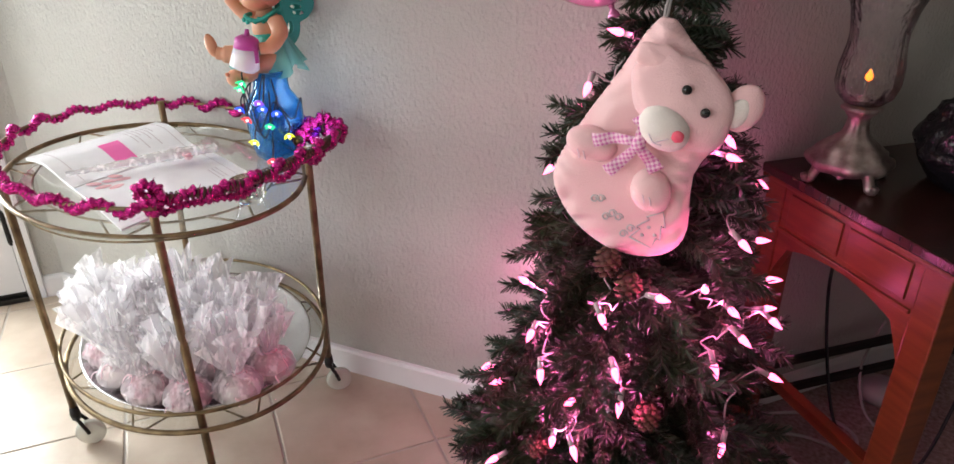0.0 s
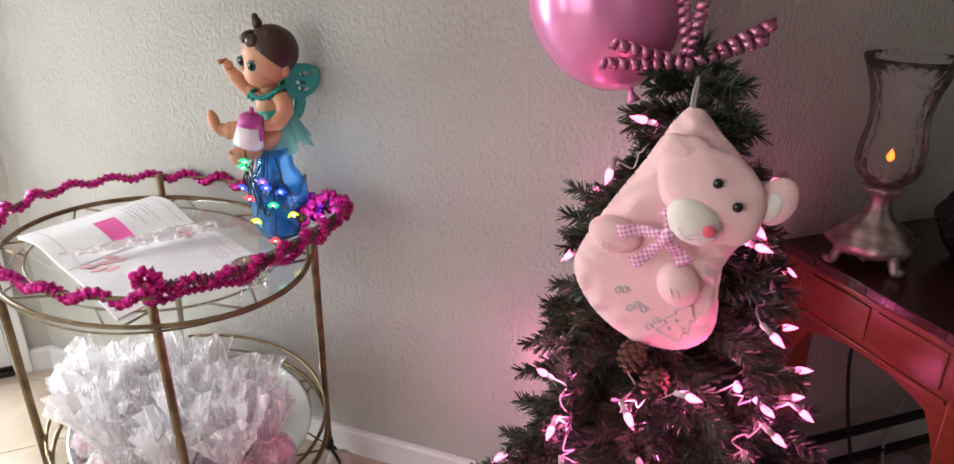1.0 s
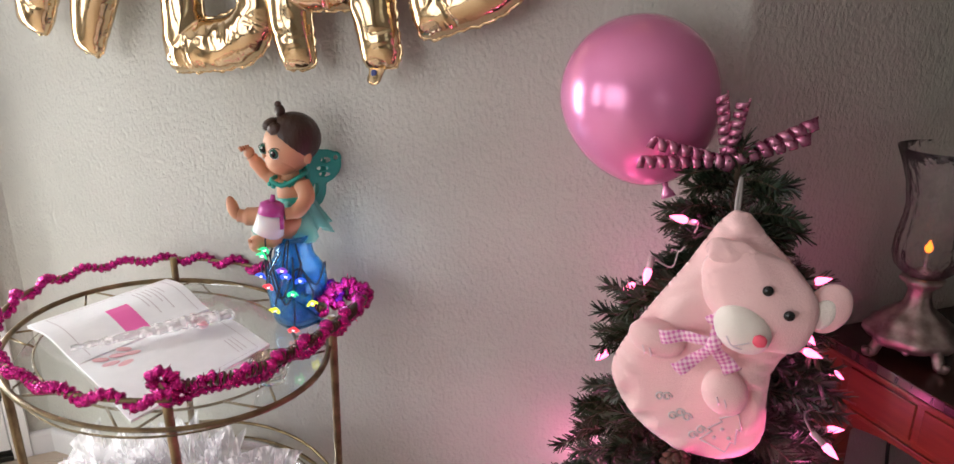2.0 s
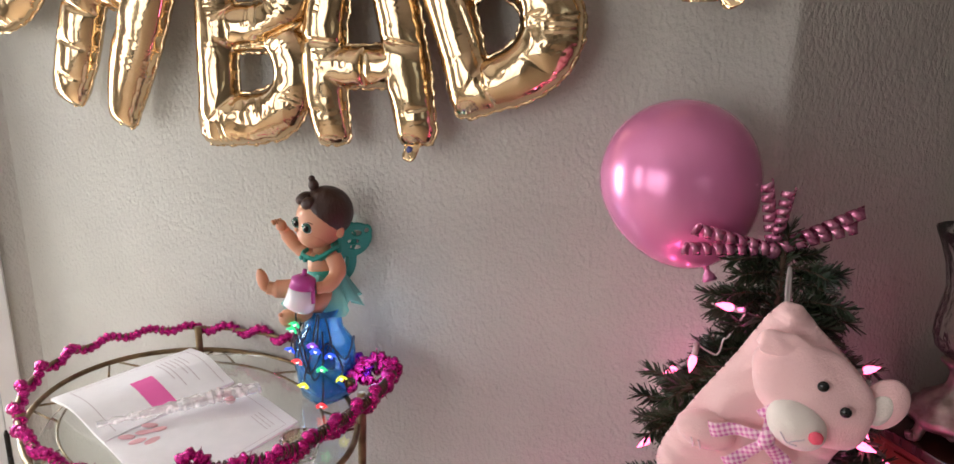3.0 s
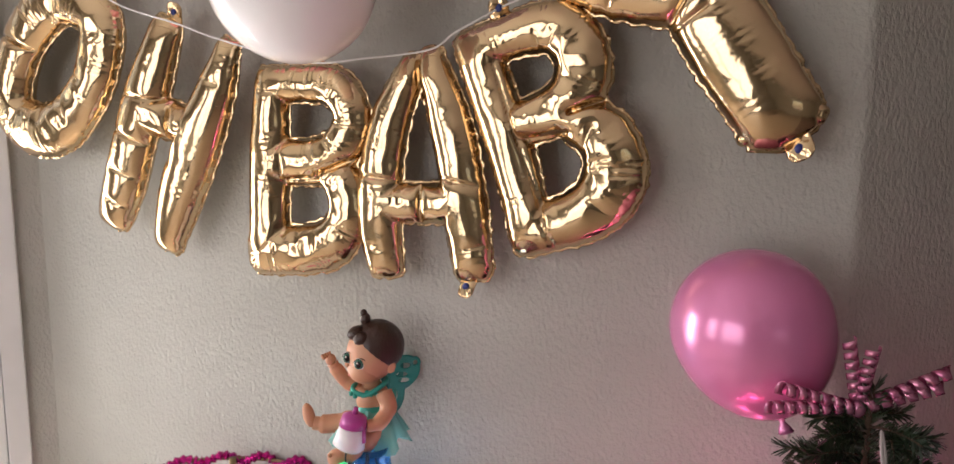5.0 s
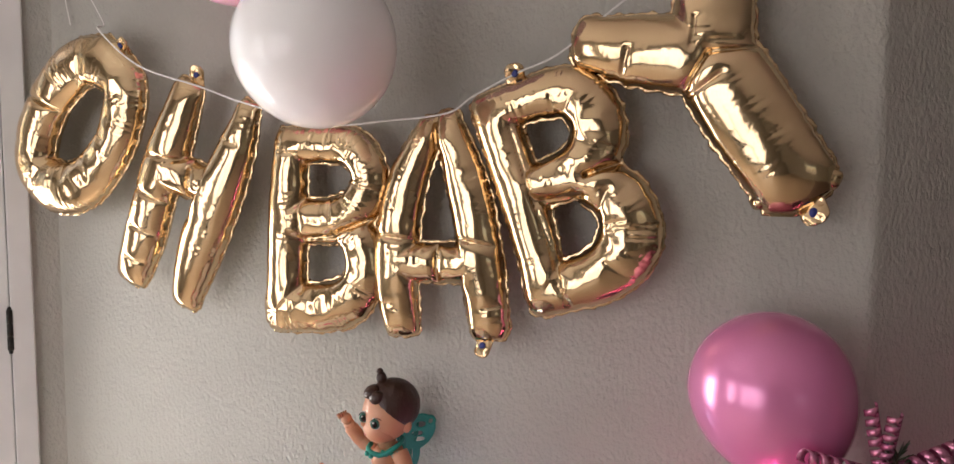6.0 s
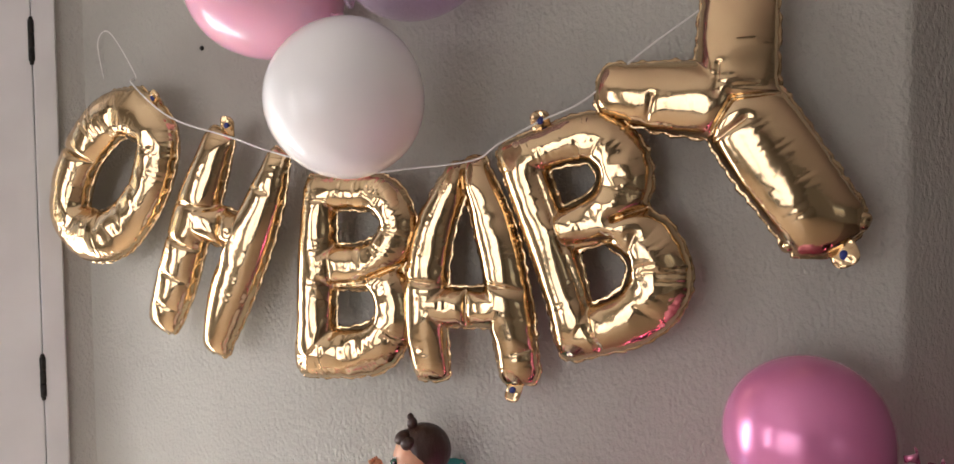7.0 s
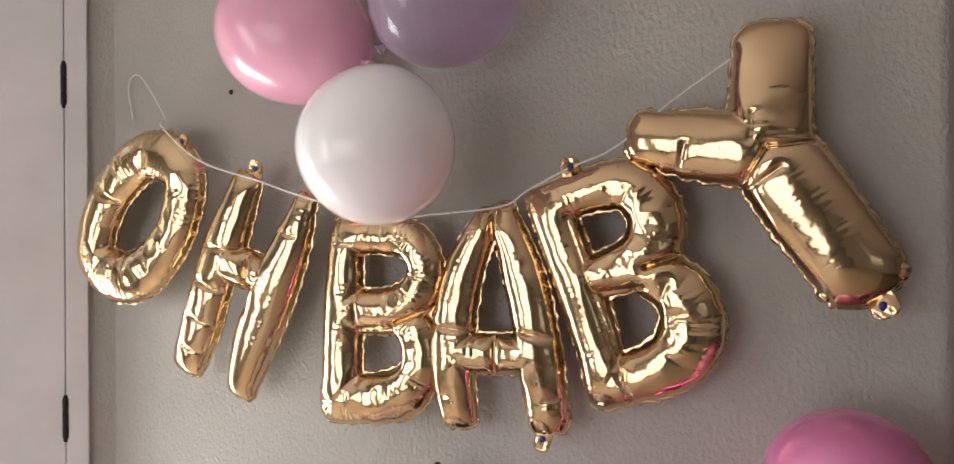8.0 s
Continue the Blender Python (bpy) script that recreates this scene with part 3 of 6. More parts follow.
    body.parent = ob
    bm = bmesh.new()
    pillow(bm, lambda x, z: ragged(x, z) + 0.0035 + 0.0014 * np.sin(330 * x) * np.sin(310 * z), lo - 0.006, hi + 0.006, 0.004, 0.0009, 0, 0.003)
    part("seam", bm, GOLD, ob, "flat crimped foil seam")
    for x, z, w, hgt, ang in tabs:
        bm = bmesh.new()
        m = Matrix.Translation((x, 0, z)) @ pose(0, 0, 0, 0, ang, 0) @ pose(0, 0, 0, 24, 0, 14)
        pillow(bm, lambda a, b: bar_sdf(a, b, (0, -0.01), (0, hgt), w / 2, 0.8), (-w, -0.03), (w, hgt + 0.02), 0.003, 0.004, 0, w / 2, 1.0, lambda a, b: 0.8 * np.sin(300 * a + 130 * b) + 0.6 * np.sin(260 * b))
        bmesh.ops.transform(bm, matrix=m, verts=bm.verts)
        tab = part("filling_tab", bm, GOLD, ob, "flat gold filling tab")
        bm = bmesh.new()
        ball(bm, m @ Vector((0, -0.0045, hgt * 0.62)), (0.007, 0.002, 0.008), None, 10, 6)
        part("valve_dot", bm, BLUEDOT, tab, "dark blue valve dot")
    return ob


O_LINES = [(0.75, [(0.093, 0.137, 0.054), (0.147, 0.091, 0.049), (0.137, 0.016, 0.049), (0.095, -0.063, 0.049), (0.011, -0.134, 0.056), (-0.081, -0.147, 0.057), (-0.147, -0.103, 0.052), (-0.147, -0.033, 0.052), (-0.103, 0.05, 0.052), (-0.032, 0.119, 0.054), (0.034, 0.147, 0.053), (0.093, 0.137, 0.054)])]
H_LINES = [(0.2, [(-0.002, 0.214, 0.037), (-0.056, 0.093, 0.05), (-0.099, -0.005, 0.048), (-0.131, -0.091, 0.049), (-0.163, -0.164, 0.043)]), (0.15, [(0.162, 0.175, 0.026), (0.129, 0.094, 0.042), (0.077, -0.014, 0.052), (0.025, -0.124, 0.05), (-0.01, -0.215, 0.036)]), (0.8, [(-0.056, 0.052, 0.042), (0.057, 0.022, 0.038)])]
B_LINES = [(0.2, [(-0.085, 0.171, 0.034), (-0.093, 0.028, 0.042), (-0.101, -0.171, 0.042)]), (1.0, [(-0.085, 0.169, 0.034), (0.004, 0.171, 0.034), (0.067, 0.162, 0.037), (0.101, 0.114, 0.036), (0.085, 0.059, 0.039), (0.038, 0.022, 0.044), (-0.054, 0.015, 0.042)]), (1.0, [(0.038, 0.023, 0.040), (0.083, -0.027, 0.039), (0.087, -0.099, 0.040), (0.03, -0.153, 0.047), (-0.101, -0.171, 0.046)])]
A_LINES = [(0.25, [(-0.027, 0.176, 0.026), (-0.07, 0.091, 0.037), (-0.092, -0.005, 0.042), (-0.098, -0.1, 0.044), (-0.087, -0.185, 0.036)]), (0.25, [(0.012, 0.185, 0.028), (0.047, 0.093, 0.037), (0.07, 0.002, 0.040), (0.086, -0.099, 0.041), (0.098, -0.177, 0.036)]), (0.8, [(-0.089, -0.076, 0.036), (0.077, -0.070, 0.036)])]
B2_LINES = [(0.2, [(-0.126, 0.142, 0.038), (-0.06, -0.035, 0.040), (-0.019, -0.177, 0.036)]), (1.0, [(-0.126, 0.144, 0.038), (-0.05, 0.171, 0.037), (0.02, 0.177, 0.043), (0.062, 0.133, 0.045), (0.059, 0.075, 0.045), (0.019, 0.037, 0.041), (-0.046, 0.015, 0.036)]), (1.0, [(0.046, 0.033, 0.041), (0.109, -0.008, 0.046), (0.125, -0.075, 0.051), (0.083, -0.135, 0.046), (-0.019, -0.177, 0.039)])]
Y_LINES = [(0.12, [(-0.152, 0.046, 0.042), (-0.086, 0.032, 0.054), (0.031, 0.018, 0.060)]), (0.08, [(0.037, 0.167, 0.055), (0.034, 0.093, 0.058), (0.031, 0.018, 0.060)]), (0.12, [(0.031, 0.018, 0.062), (0.096, -0.082, 0.064), (0.152, -0.166, 0.059)])]
letter(O_LINES, (-1.844, 1.30, 1.614), "gold foil balloon shaped as the letter O", ((0.12, 0.165, 0.030, 0.055, 62),), ((-0.15, 0.075, -0.055, 0.035, 0.35),), 1)
letter(H_LINES, (-1.518, 1.30, 1.457), "gold foil balloon shaped as the letter H", ((0.025, 0.235, 0.034, 0.050, 16),), ((-0.150, 0.02, -0.05, -0.02, 0.22), (0.02, 0.10, 0.01, -0.05, 0.45), (-0.10, 0.09, 0.0, 0.075, 0.15)), 2)
letter(B_LINES, (-1.166, 1.305, 1.395), "gold foil balloon shaped as the first letter B", ((-0.120, -0.205, 0.016, 0.016, 200),), ((-0.05, 0.14, -0.05, -0.13, 0.20), (0.03, -0.008, 0.12, 0.03, 0.5), (-0.05, -0.02, 0.03, -0.012, 0.35)), 3)
letter(A_LINES, (-0.911, 1.31, 1.413), "gold foil balloon shaped as the letter A", ((0.100, -0.195, 0.034, 0.055, 188),), ((-0.008, 0.21, -0.005, 0.085, 0.75), (-0.004, -0.04, -0.004, -0.105, 0.35), (-0.14, -0.02, -0.05, -0.03, 0.14), (0.035, -0.02, 0.11, -0.035, 0.16)), 4)
letter(B2_LINES, (-0.678, 1.305, 1.477), "gold foil balloon shaped as the second letter B", ((-0.085, 0.190, 0.036, 0.045, -8),), ((-0.09, 0.12, 0.01, -0.15, 0.18), (0.05, 0.035, 0.12, 0.06, 0.5), (-0.03, -0.012, 0.045, 0.0, 0.3)), 5)
letter(Y_LINES, (-0.462, 1.30, 1.688), "gold foil balloon shaped as the letter Y", ((0.185, -0.205, 0.044, 0.050, 152),), ((-0.01, -0.045, 0.03, 0.02, 0.25), (0.03, 0.02, 0.10, 0.025, 0.2), (0.0, -0.05, 0.05, -0.015, 0.12)), 6, 0.8)

# gathered foil at the foot of the Y
foot_of_y = bpy.data.objects["letter_balloon.005"]
for x, z, ang, w, h in ((0.115, -0.203, 168, 0.034, 0.026), (0.150, -0.212, 150, 0.034, 0.022), (0.203, -0.172, 112, 0.034, 0.030)):
    bm = bmesh.new()
    pillow(bm, lambda X, Z: bar_sdf(X, Z, (0, 0), (0, h), w / 2, 0.7), (-w, -0.02), (w, h + 0.02), 0.004, 0.014, 0, w / 2, 1.0, lambda X, Z: 0.3 * np.sin(420 * X))
    bmesh.ops.transform(bm, matrix=Matrix.Translation((x, -0.004, z)) @ pose(0, 0, 0, 0, ang, 0), verts=bm.verts)
    part("foil_pleat", bm, GOLD, foot_of_y)

# white ribbon through the letters, pinned at the ends
bm = bmesh.new()
tube(bm, curve([(-1.95, 1.365, 1.865), (-1.965, 1.364, 1.955), (-1.92, 1.362, 1.975), (-1.80, 1.33, 1.855), (-1.735, 1.26, 1.822), (-1.60, 1.24, 1.735), (-1.44, 1.25, 1.685), (-1.335, 1.26, 1.650), (-1.15, 1.27, 1.605), (-1.02, 1.28, 1.610), (-0.89, 1.28, 1.622), (-0.84, 1.28, 1.650), (-0.76, 1.29, 1.690), (-0.68, 1.29, 1.722), (-0.58, 1.30, 1.80), (-0.48, 1.31, 1.868), (-0.43, 1.30, 1.905)], 8), 0.0018, 6, flat=0.5)
solid("hanging_ribbon", bm, STRING, "thin white ribbon strung through the foil letters", "ribbon", smooth=True)


def balloon(at, r, mat, label, tip=(0, 0, -1), stretch=1.08, knot=0.012):
    ob = new("balloon")
    d = Vector(tip).normalized()
    ob.matrix_world = Matrix.Translation(at) @ d.to_track_quat("-Z", "Y").to_matrix().to_4x4()
    tagged(ob, label, "balloon", "latex balloons")
    bm = bmesh.new()
    prof = []
    for k in range(33):
        t = math.pi * k / 32
        c = math.cos(t)
        rr = r * math.sin(t) * (1 - 0.10 * (1 - c) / 2 * (1 - c) / 2)
        z = r * c * (1.0 if c > 0 else stretch)
        prof.append((max(rr, 0.0005), z))
    prof[-1] = (0.006, -r * stretch)
    lathe(bm, prof[::-1], 48)
    part("skin", bm, mat, ob)
    bm = bmesh.new()
    lathe(bm, [(0.006, -r * stretch + 0.002), (0.004, -r * stretch - 0.006), (0.009, -r * stretch - 0.014), (knot, -r * stretch - 0.022), (0.003, -r * stretch - 0.020)][::-1], 16)
    part("knot", bm, mat, ob)
    return ob


balloon((-0.318, 1.238, 1.180), 0.126, PINKLATEX, "glossy pearl pink latex balloon behind the tree top", (0.35, -0.1, -0.9), 1.12)
balloon((-1.06, 1.115, 1.728), 0.142, WHITELATEX, "glossy white latex balloon in front of the letters", (0.05, 0.6, 0.9), 1.03)
balloon((-1.33, 1.222, 1.985), 0.150, PALELATEX, "pale pink latex balloon against the wall", (0.75, 0, -0.35), 1.25)
balloon((-0.985, 1.23, 2.02), 0.143, LILACLATEX, "translucent lilac latex balloon against the wall", (-0.6, 0, -0.4), 1.05)
# ---- serving cart ----
CART = Vector((-1.18, 1.072, 0))
Z_TOP, Z_LOW = 0.668, 0.240
# the two ovals: middle (from the cart's), half axes, turn
TOP_OVAL = (-0.018, 0.004, 0.370, 0.278, 163.0)
LOW_OVAL = (0.020, -0.006, 0.338, 0.284, 152.0)


def oval(t, z, k=1.0):
    """A point of the cart's oval at that height, t in degrees from its long axis, as an offset from the cart's middle."""
    f = min(max((z - Z_LOW) / (Z_TOP - Z_LOW), 0.0), 1.0)
    cx, cy, ha, hb, turn = (p + (q - p) * f for p, q in zip(LOW_OVAL, TOP_OVAL))
    ct = radians(turn)
    a, b = ha * k * math.cos(radians(t)), hb * k * math.sin(radians(t))
    return Vector((cx + a * math.cos(ct) - b * math.sin(ct), cy + a * math.sin(ct) + b * math.cos(ct), z))


def oval_ring(z, k, n=72):
    return [oval(360 * i / n, z, k) for i in range(n)]


cart = thing("serving_cart", CART, "aged brass oval serving cart with two glass shelves on casters", "cart")
# each leg: where it meets the top ring, and its foot
LEGS = [(Vector((a, b, 0)) - CART, Vector((c, d, 0)) - CART) for a, b, c, d in ((-1.400, 1.318, -1.385, 1.284), (-1.398, 0.872, -1.395, 0.872), (-0.985, 0.860, -0.932, 0.822), (-0.872, 1.178, -0.950, 1.276))]
for nm, z in (("top_ring", Z_TOP), ("low_ring", Z_LOW), ("low_rail", Z_LOW + 0.045)):
    bm = bmesh.new()
    tube(bm, oval_ring(z, 1.0), 0.0058 if nm != "low_rail" else 0.004, 10, True)
    part(nm, bm, BRASS, cart)
for z in (Z_TOP, Z_LOW):
    bm = bmesh.new()
    prism(bm, [(p.x, p.y) for p in oval_ring(0, 0.985)], z - 0.002, z + 0.003)
    shelf = part("glass_shelf", bm, GLASS, cart, "clear glass shelf", False)
    shelf.visible_shadow = False
    bm = bmesh.new()
    tube(bm, oval_ring(z - 0.006, 0.80), 0.0026, 6, True)
    part("inner_ring", bm, BRASS, cart)
    for i in range(16):
        bm = bmesh.new()
        t = 360 / 16 * i + 8
        tube(bm, [oval(t, z - 0.006, 0.80), oval(t + (9 if i % 2 else -9), z - 0.004, 0.99)], 0.0024, 6)
        part("strut", bm, BRASS, cart)
for upper, lower in LEGS:
    bm = bmesh.new()
    top, foot = upper + Vector((0, 0, Z_TOP + 0.065)), lower + Vector((0, 0, 0.105))
    tube(bm, [foot, foot.lerp(upper + Vector((0, 0, Z_TOP)), 0.5), upper + Vector((0, 0, Z_TOP)), top], 0.0082, 12)
    leg = part("leg", bm, BRASS, cart)
    bm = bmesh.new()
    lathe(bm, [(0.010, -0.026), (0.012, -0.01), (0.009, 0.010)], 16, foot)
    sw = radians(36)
    off = Vector((math.cos(sw), math.sin(sw), 0)) * 0.022
    for s in (-1, 1):
        side = Vector((-off.y, off.x, 0)).normalized() * 0.014 * s
        tube(bm, [foot + side * 0.6 + Vector((0, 0, -0.015)), foot + off * 0.6 + side + Vector((0, 0, -0.04)), foot + off + side + Vector((0, 0, -0.066))], 0.0045, 8)
    fork = part("caster_fork", bm, DARKMETAL, leg, "dark caster fork")
    bm = bmesh.new()
    hub = Vector((foot.x + off.x, foot.y + off.y, 0.034))
    m = Matrix.Translation(hub) @ off.to_track_quat("X", "Z").to_matrix().to_4x4() @ pose(0, 0, 0, 90, 0, 0)
    lathe(bm, [(0.008, -0.010), (0.028, -0.010), (0.033, -0.006), (0.034, 0), (0.033, 0.006), (0.028, 0.010), (0.008, 0.010)], 28)
    bmesh.ops.transform(bm, matrix=m, verts=bm.verts)
    part("caster_wheel", bm, CASTER, leg, "translucent cream caster wheel")

# rail with its handle bowed out at one end
RAIL_Z = Z_TOP + 0.056
FRONT_POST, RIGHT_POST = (LEGS[k][0] + Vector((0, 0, RAIL_Z)) for k in (2, 3))
way = [oval(146 - 270 * i / 120, RAIL_Z, 1.0) for i in range(121)]
bm = bmesh.new()
tube(bm, way, 0.0045, 8)
part("rail", bm, BRASS, cart)
handle = curve([FRONT_POST, (0.290, -0.125, RAIL_Z + 0.004), (0.325, -0.015, RAIL_Z + 0.008), (0.338, 0.095, RAIL_Z + 0.012), (0.332, 0.180, RAIL_Z + 0.016), (0.290, 0.222, RAIL_Z + 0.012), (0.24, 0.200, RAIL_Z + 0.004), RIGHT_POST + Vector((-0.05, 0.04, 0))], 14)
bm = bmesh.new()
tube(bm, handle, 0.006, 8)
grip = part("handle", bm, BRASS, cart, "brass handle bowed out at one end")
bm = bmesh.new()
pts = []
n_h = len(handle)
for i in range(1500):
    f = i / 1499 * (n_h - 1)
    k = min(int(f), n_h - 2)
    p = handle[k].lerp(handle[k + 1], f - k)
    d = (handle[k + 1] - handle[k]).normalized()
    s = d.cross(Vector((0, 0, 1))).normalized()
    a = i * 2 * math.pi / 14
    pts.append(p + 0.0095 * (math.cos(a) * s + math.sin(a) * s.cross(d)))
tube(bm, pts, 0.0016, 4)
part("coil", bm, COIL, grip, "brown coiled wire round the handle")


def garland(path, turns, swing, r, fine, seed):
    """A bristly foil rope wound round a path."""
    rnd = random.Random(seed)
    total = [0.0]
    for a, b in zip(path, path[1:]):
        total.append(total[-1] + (b - a).length)
    n = int(total[-1] / 0.0022)
    pts, rs, k = [], [], 0
    for i in range(n):
        s = total[-1] * i / (n - 1)
        while k < len(path) - 2 and total[k + 1] < s:
            k += 1
        f = (s - total[k]) / max(total[k + 1] - total[k], 1e-6)
        d = (path[k + 1] - path[k]).normalized()
        side = d.cross(Vector((0, 0, 1))).normalized()
        a = 2 * math.pi * turns * i / n + 0.7 * math.sin(i * 0.013 + seed)
        sw = swing * (1 + 0.35 * math.sin(i * 0.021 + 2 * seed))
        pts.append(path[k].lerp(path[k + 1], f) + sw * (0.6 * math.cos(a) * side + math.sin(a) * Vector((0, 0, 1))))
        rs.append(r * (1 + 0.28 * math.sin(i * fine) + rnd.uniform(-0.12, 0.12)))
    bm = bmesh.new()
    tube(bm, pts, rs, 10)
    # loose bristles that stand off the rope
    for i in range(0, n, 1):
        p = pts[i]
        d = Vector((rnd.gauss(0, 1), rnd.gauss(0, 1), rnd.gauss(0, 1))).normalized()
        w = d.orthogonal().normalized() * 0.0011
        a, b = p + d * r * 0.7, p + d * r * rnd.uniform(1.15, 1.7)
        bm.faces.new([bm.verts.new(q) for q in (a - w, a + w, b + w * 0.5, b - w * 0.5)])
    return bm


tinsel = thing("tinsel_garland", CART, "shiny magenta foil tinsel garland wound round the cart's rail", "garland")
part("rope", garland(way, 17, 0.0085, 0.0090, 1.05, 1), TINSEL, tinsel)
part("rope", garland(handle[:int(n_h * 0.62)], 8, 0.008, 0.0100, 1.0, 2), TINSEL, tinsel)
part("rope", garland(handle[int(n_h * 0.60):], 5, 0.009, 0.009, 1.0, 3), TINSEL, tinsel)
part("rope", garland([p + Vector((-0.01, 0, -0.022 - 0.012 * math.sin(i * 0.5))) for i, p in enumerate(handle[2:int(n_h * 0.7)])], 5, 0.007, 0.0072, 1.0, 4), TINSEL, tinsel)
loop = [FRONT_POST + Vector((0.022 * math.cos(a), 0.006 * math.sin(2 * a), 0.004 + 0.026 * math.sin(a))) for a in [2 * math.pi * k / 40 for k in range(41)]]
part("knot", garland(loop, 4, 0.003, 0.0095, 1.0, 5), TINSEL, tinsel)
loop = [Vector((0.29 + 0.035 * math.cos(a), 0.20 + 0.02 * math.cos(a), RAIL_Z + 0.012 + 0.028 * math.sin(a))) for a in [2 * math.pi * k / 40 for k in range(41)]]
part("knot", garland(loop, 5, 0.004, 0.010, 1.0, 6), TINSEL, tinsel)
loop = [Vector((0.235 + 0.03 * math.cos(a), 0.205 + 0.02 * math.sin(a), RAIL_Z + 0.004 + 0.012 * math.sin(a))) for a in [2 * math.pi * k / 30 for k in range(31)]]
part("knot", garland(loop, 4, 0.004, 0.009, 1.0, 7), TINSELPURPLE, tinsel, "purple tinsel end")

# ---- booklets on the glass ----
GL = Z_TOP + 0.0032


def sheet(a, b, c, d, s, t, lift=0.0):
    """A place on a page with corners a, b, c, d; the page bows up along its spine."""
    a, b, c, d = (Vector((*q, 0)) for q in (a, b, c, d))
    p = (a * (1 - s) + d * s) * (1 - t) + (b * (1 - s) + c * s) * t
    p.z = lift
    return p


def page(name, corners, bow, thick, at, mats, label, patches):
    ob = new(name)
    ob.matrix_world = Matrix.Translation((0, 0, at))
    tagged(ob, label, "paper", "papers on the cart")
    bm = bmesh.new()
    n = 14
    hgt = lambda s: bow * math.sin(math.pi * min(1, 0.12 + 0.88 * s)) ** 2
    lo = [[bm.verts.new(sheet(*corners, i / n, j, hgt(i / n))) for j in (0, 0.5, 1)] for i in range(n + 1)]
    hi = [[bm.verts.new(sheet(*corners, i / n, j, hgt(i / n) + thick)) for j in (0, 0.5, 1)] for i in range(n + 1)]
    for i in range(n):
        for j in range(2):
            bm.faces.new((hi[i][j], hi[i + 1][j], hi[i + 1][j + 1], hi[i][j + 1]))
            bm.faces.new((lo[i][j], lo[i][j + 1], lo[i + 1][j + 1], lo[i + 1][j]))
        bm.faces.new((lo[i][0], lo[i + 1][0], hi[i + 1][0], hi[i][0]))
        bm.faces.new((lo[i][2], hi[i][2], hi[i + 1][2], lo[i + 1][2]))
    for j in range(2):
        bm.faces.new((lo[0][j], hi[0][j], hi[0][j + 1], lo[0][j + 1]))
        bm.faces.new((lo[n][j], lo[n][j + 1], hi[n][j + 1], hi[n][j]))
    bmesh.ops.recalc_face_normals(bm, faces=bm.faces)
    part("leaf", bm, PAPER, ob, smooth=False)
    for nm, mat, s0, s1, t0, t1 in patches:
        bm = bmesh.new()
        m = max(2, int((s1 - s0) * 10))
        rows = [[bm.verts.new(sheet(*corners, s0 + (s1 - s0) * i / m, t, hgt(s0 + (s1 - s0) * i / m) + thick + 0.0006)) for t in (t0, t1)] for i in range(m + 1)]
        for i in range(m):
            bm.faces.new((rows[i][0], rows[i + 1][0], rows[i + 1][1], rows[i][1]))
        bmesh.ops.recalc_face_normals(bm, faces=bm.faces)
        part(nm, bm, mat, ob, smooth=False)
    return ob


LEFT_PAGE = ((-1.496, 1.003), (-1.420, 1.310), (-1.211, 1.214), (-1.262, 0.925))
RIGHT_PAGE = ((-1.262, 0.925), (-1.195, 1.215), (-0.985, 1.128), (-1.028, 0.823))
frame_bars = [("border_line", INK, 0.06, 0.94, 0.10, 0.107), ("border_line", INK, 0.06, 0.94, 0.93, 0.937), ("border_line", INK, 0.06, 0.068, 0.10, 0.93)]
page("booklet", LEFT_PAGE, 0.016, 0.006, GL, PAPER, "open white booklet with a hot pink sticker on the glass", [("sticker", STICKER, 0.40, 0.93, 0.40, 0.56), *frame_bars, *[("text_bar", INK, 0.18, 0.18 + 0.6 * (0.7 + 0.3 * math.sin(k * 2.1)), 0.66 + 0.035 * k, 0.669 + 0.035 * k) for k in range(6)]])
page("booklet", RIGHT_PAGE, 0.004, 0.004, GL, PAPER, "white booklet page with a pale pink printed corner", [("border_line", INK, 0.05, 0.95, 0.92, 0.925), ("border_line", INK, 0.95, 0.956, 0.08, 0.92), *[("text_bar", INK, 0.62, 0.88, 0.80 + 0.03 * k, 0.806 + 0.03 * k) for k in range(3)]])
pen = thing("wrapped_favor", (-1.215, 1.045, GL + 0.016), "clear wrapped party favor with pale pink petals on the booklet", "party favor")
bm = bmesh.new()
tube(bm, curve([(-0.085, -0.10, 0.006), (-0.02, -0.02, 0.008), (0.035, 0.055, 0.010), (0.075, 0.10, 0.012), (0.10, 0.135, 0.010)], 8), [0.009 + 0.013 * math.sin(math.pi * k / 32) ** 2 + 0.010 * max(0, (k - 16) / 16) + 0.003 * math.sin(2.7 * k) for k in range(33)], 14, flat=0.45)
part("wrapper", bm, CELLO, pen, "crinkled clear wrapper", False)
bm = bmesh.new()
tube(bm, [(-0.07, -0.085, 0.005), (0.0, 0.005, 0.007), (0.05, 0.07, 0.009)], 0.0035, 8, flat=0.5)
part("stick", bm, FEATHER, pen)
rnd = random.Random(4)
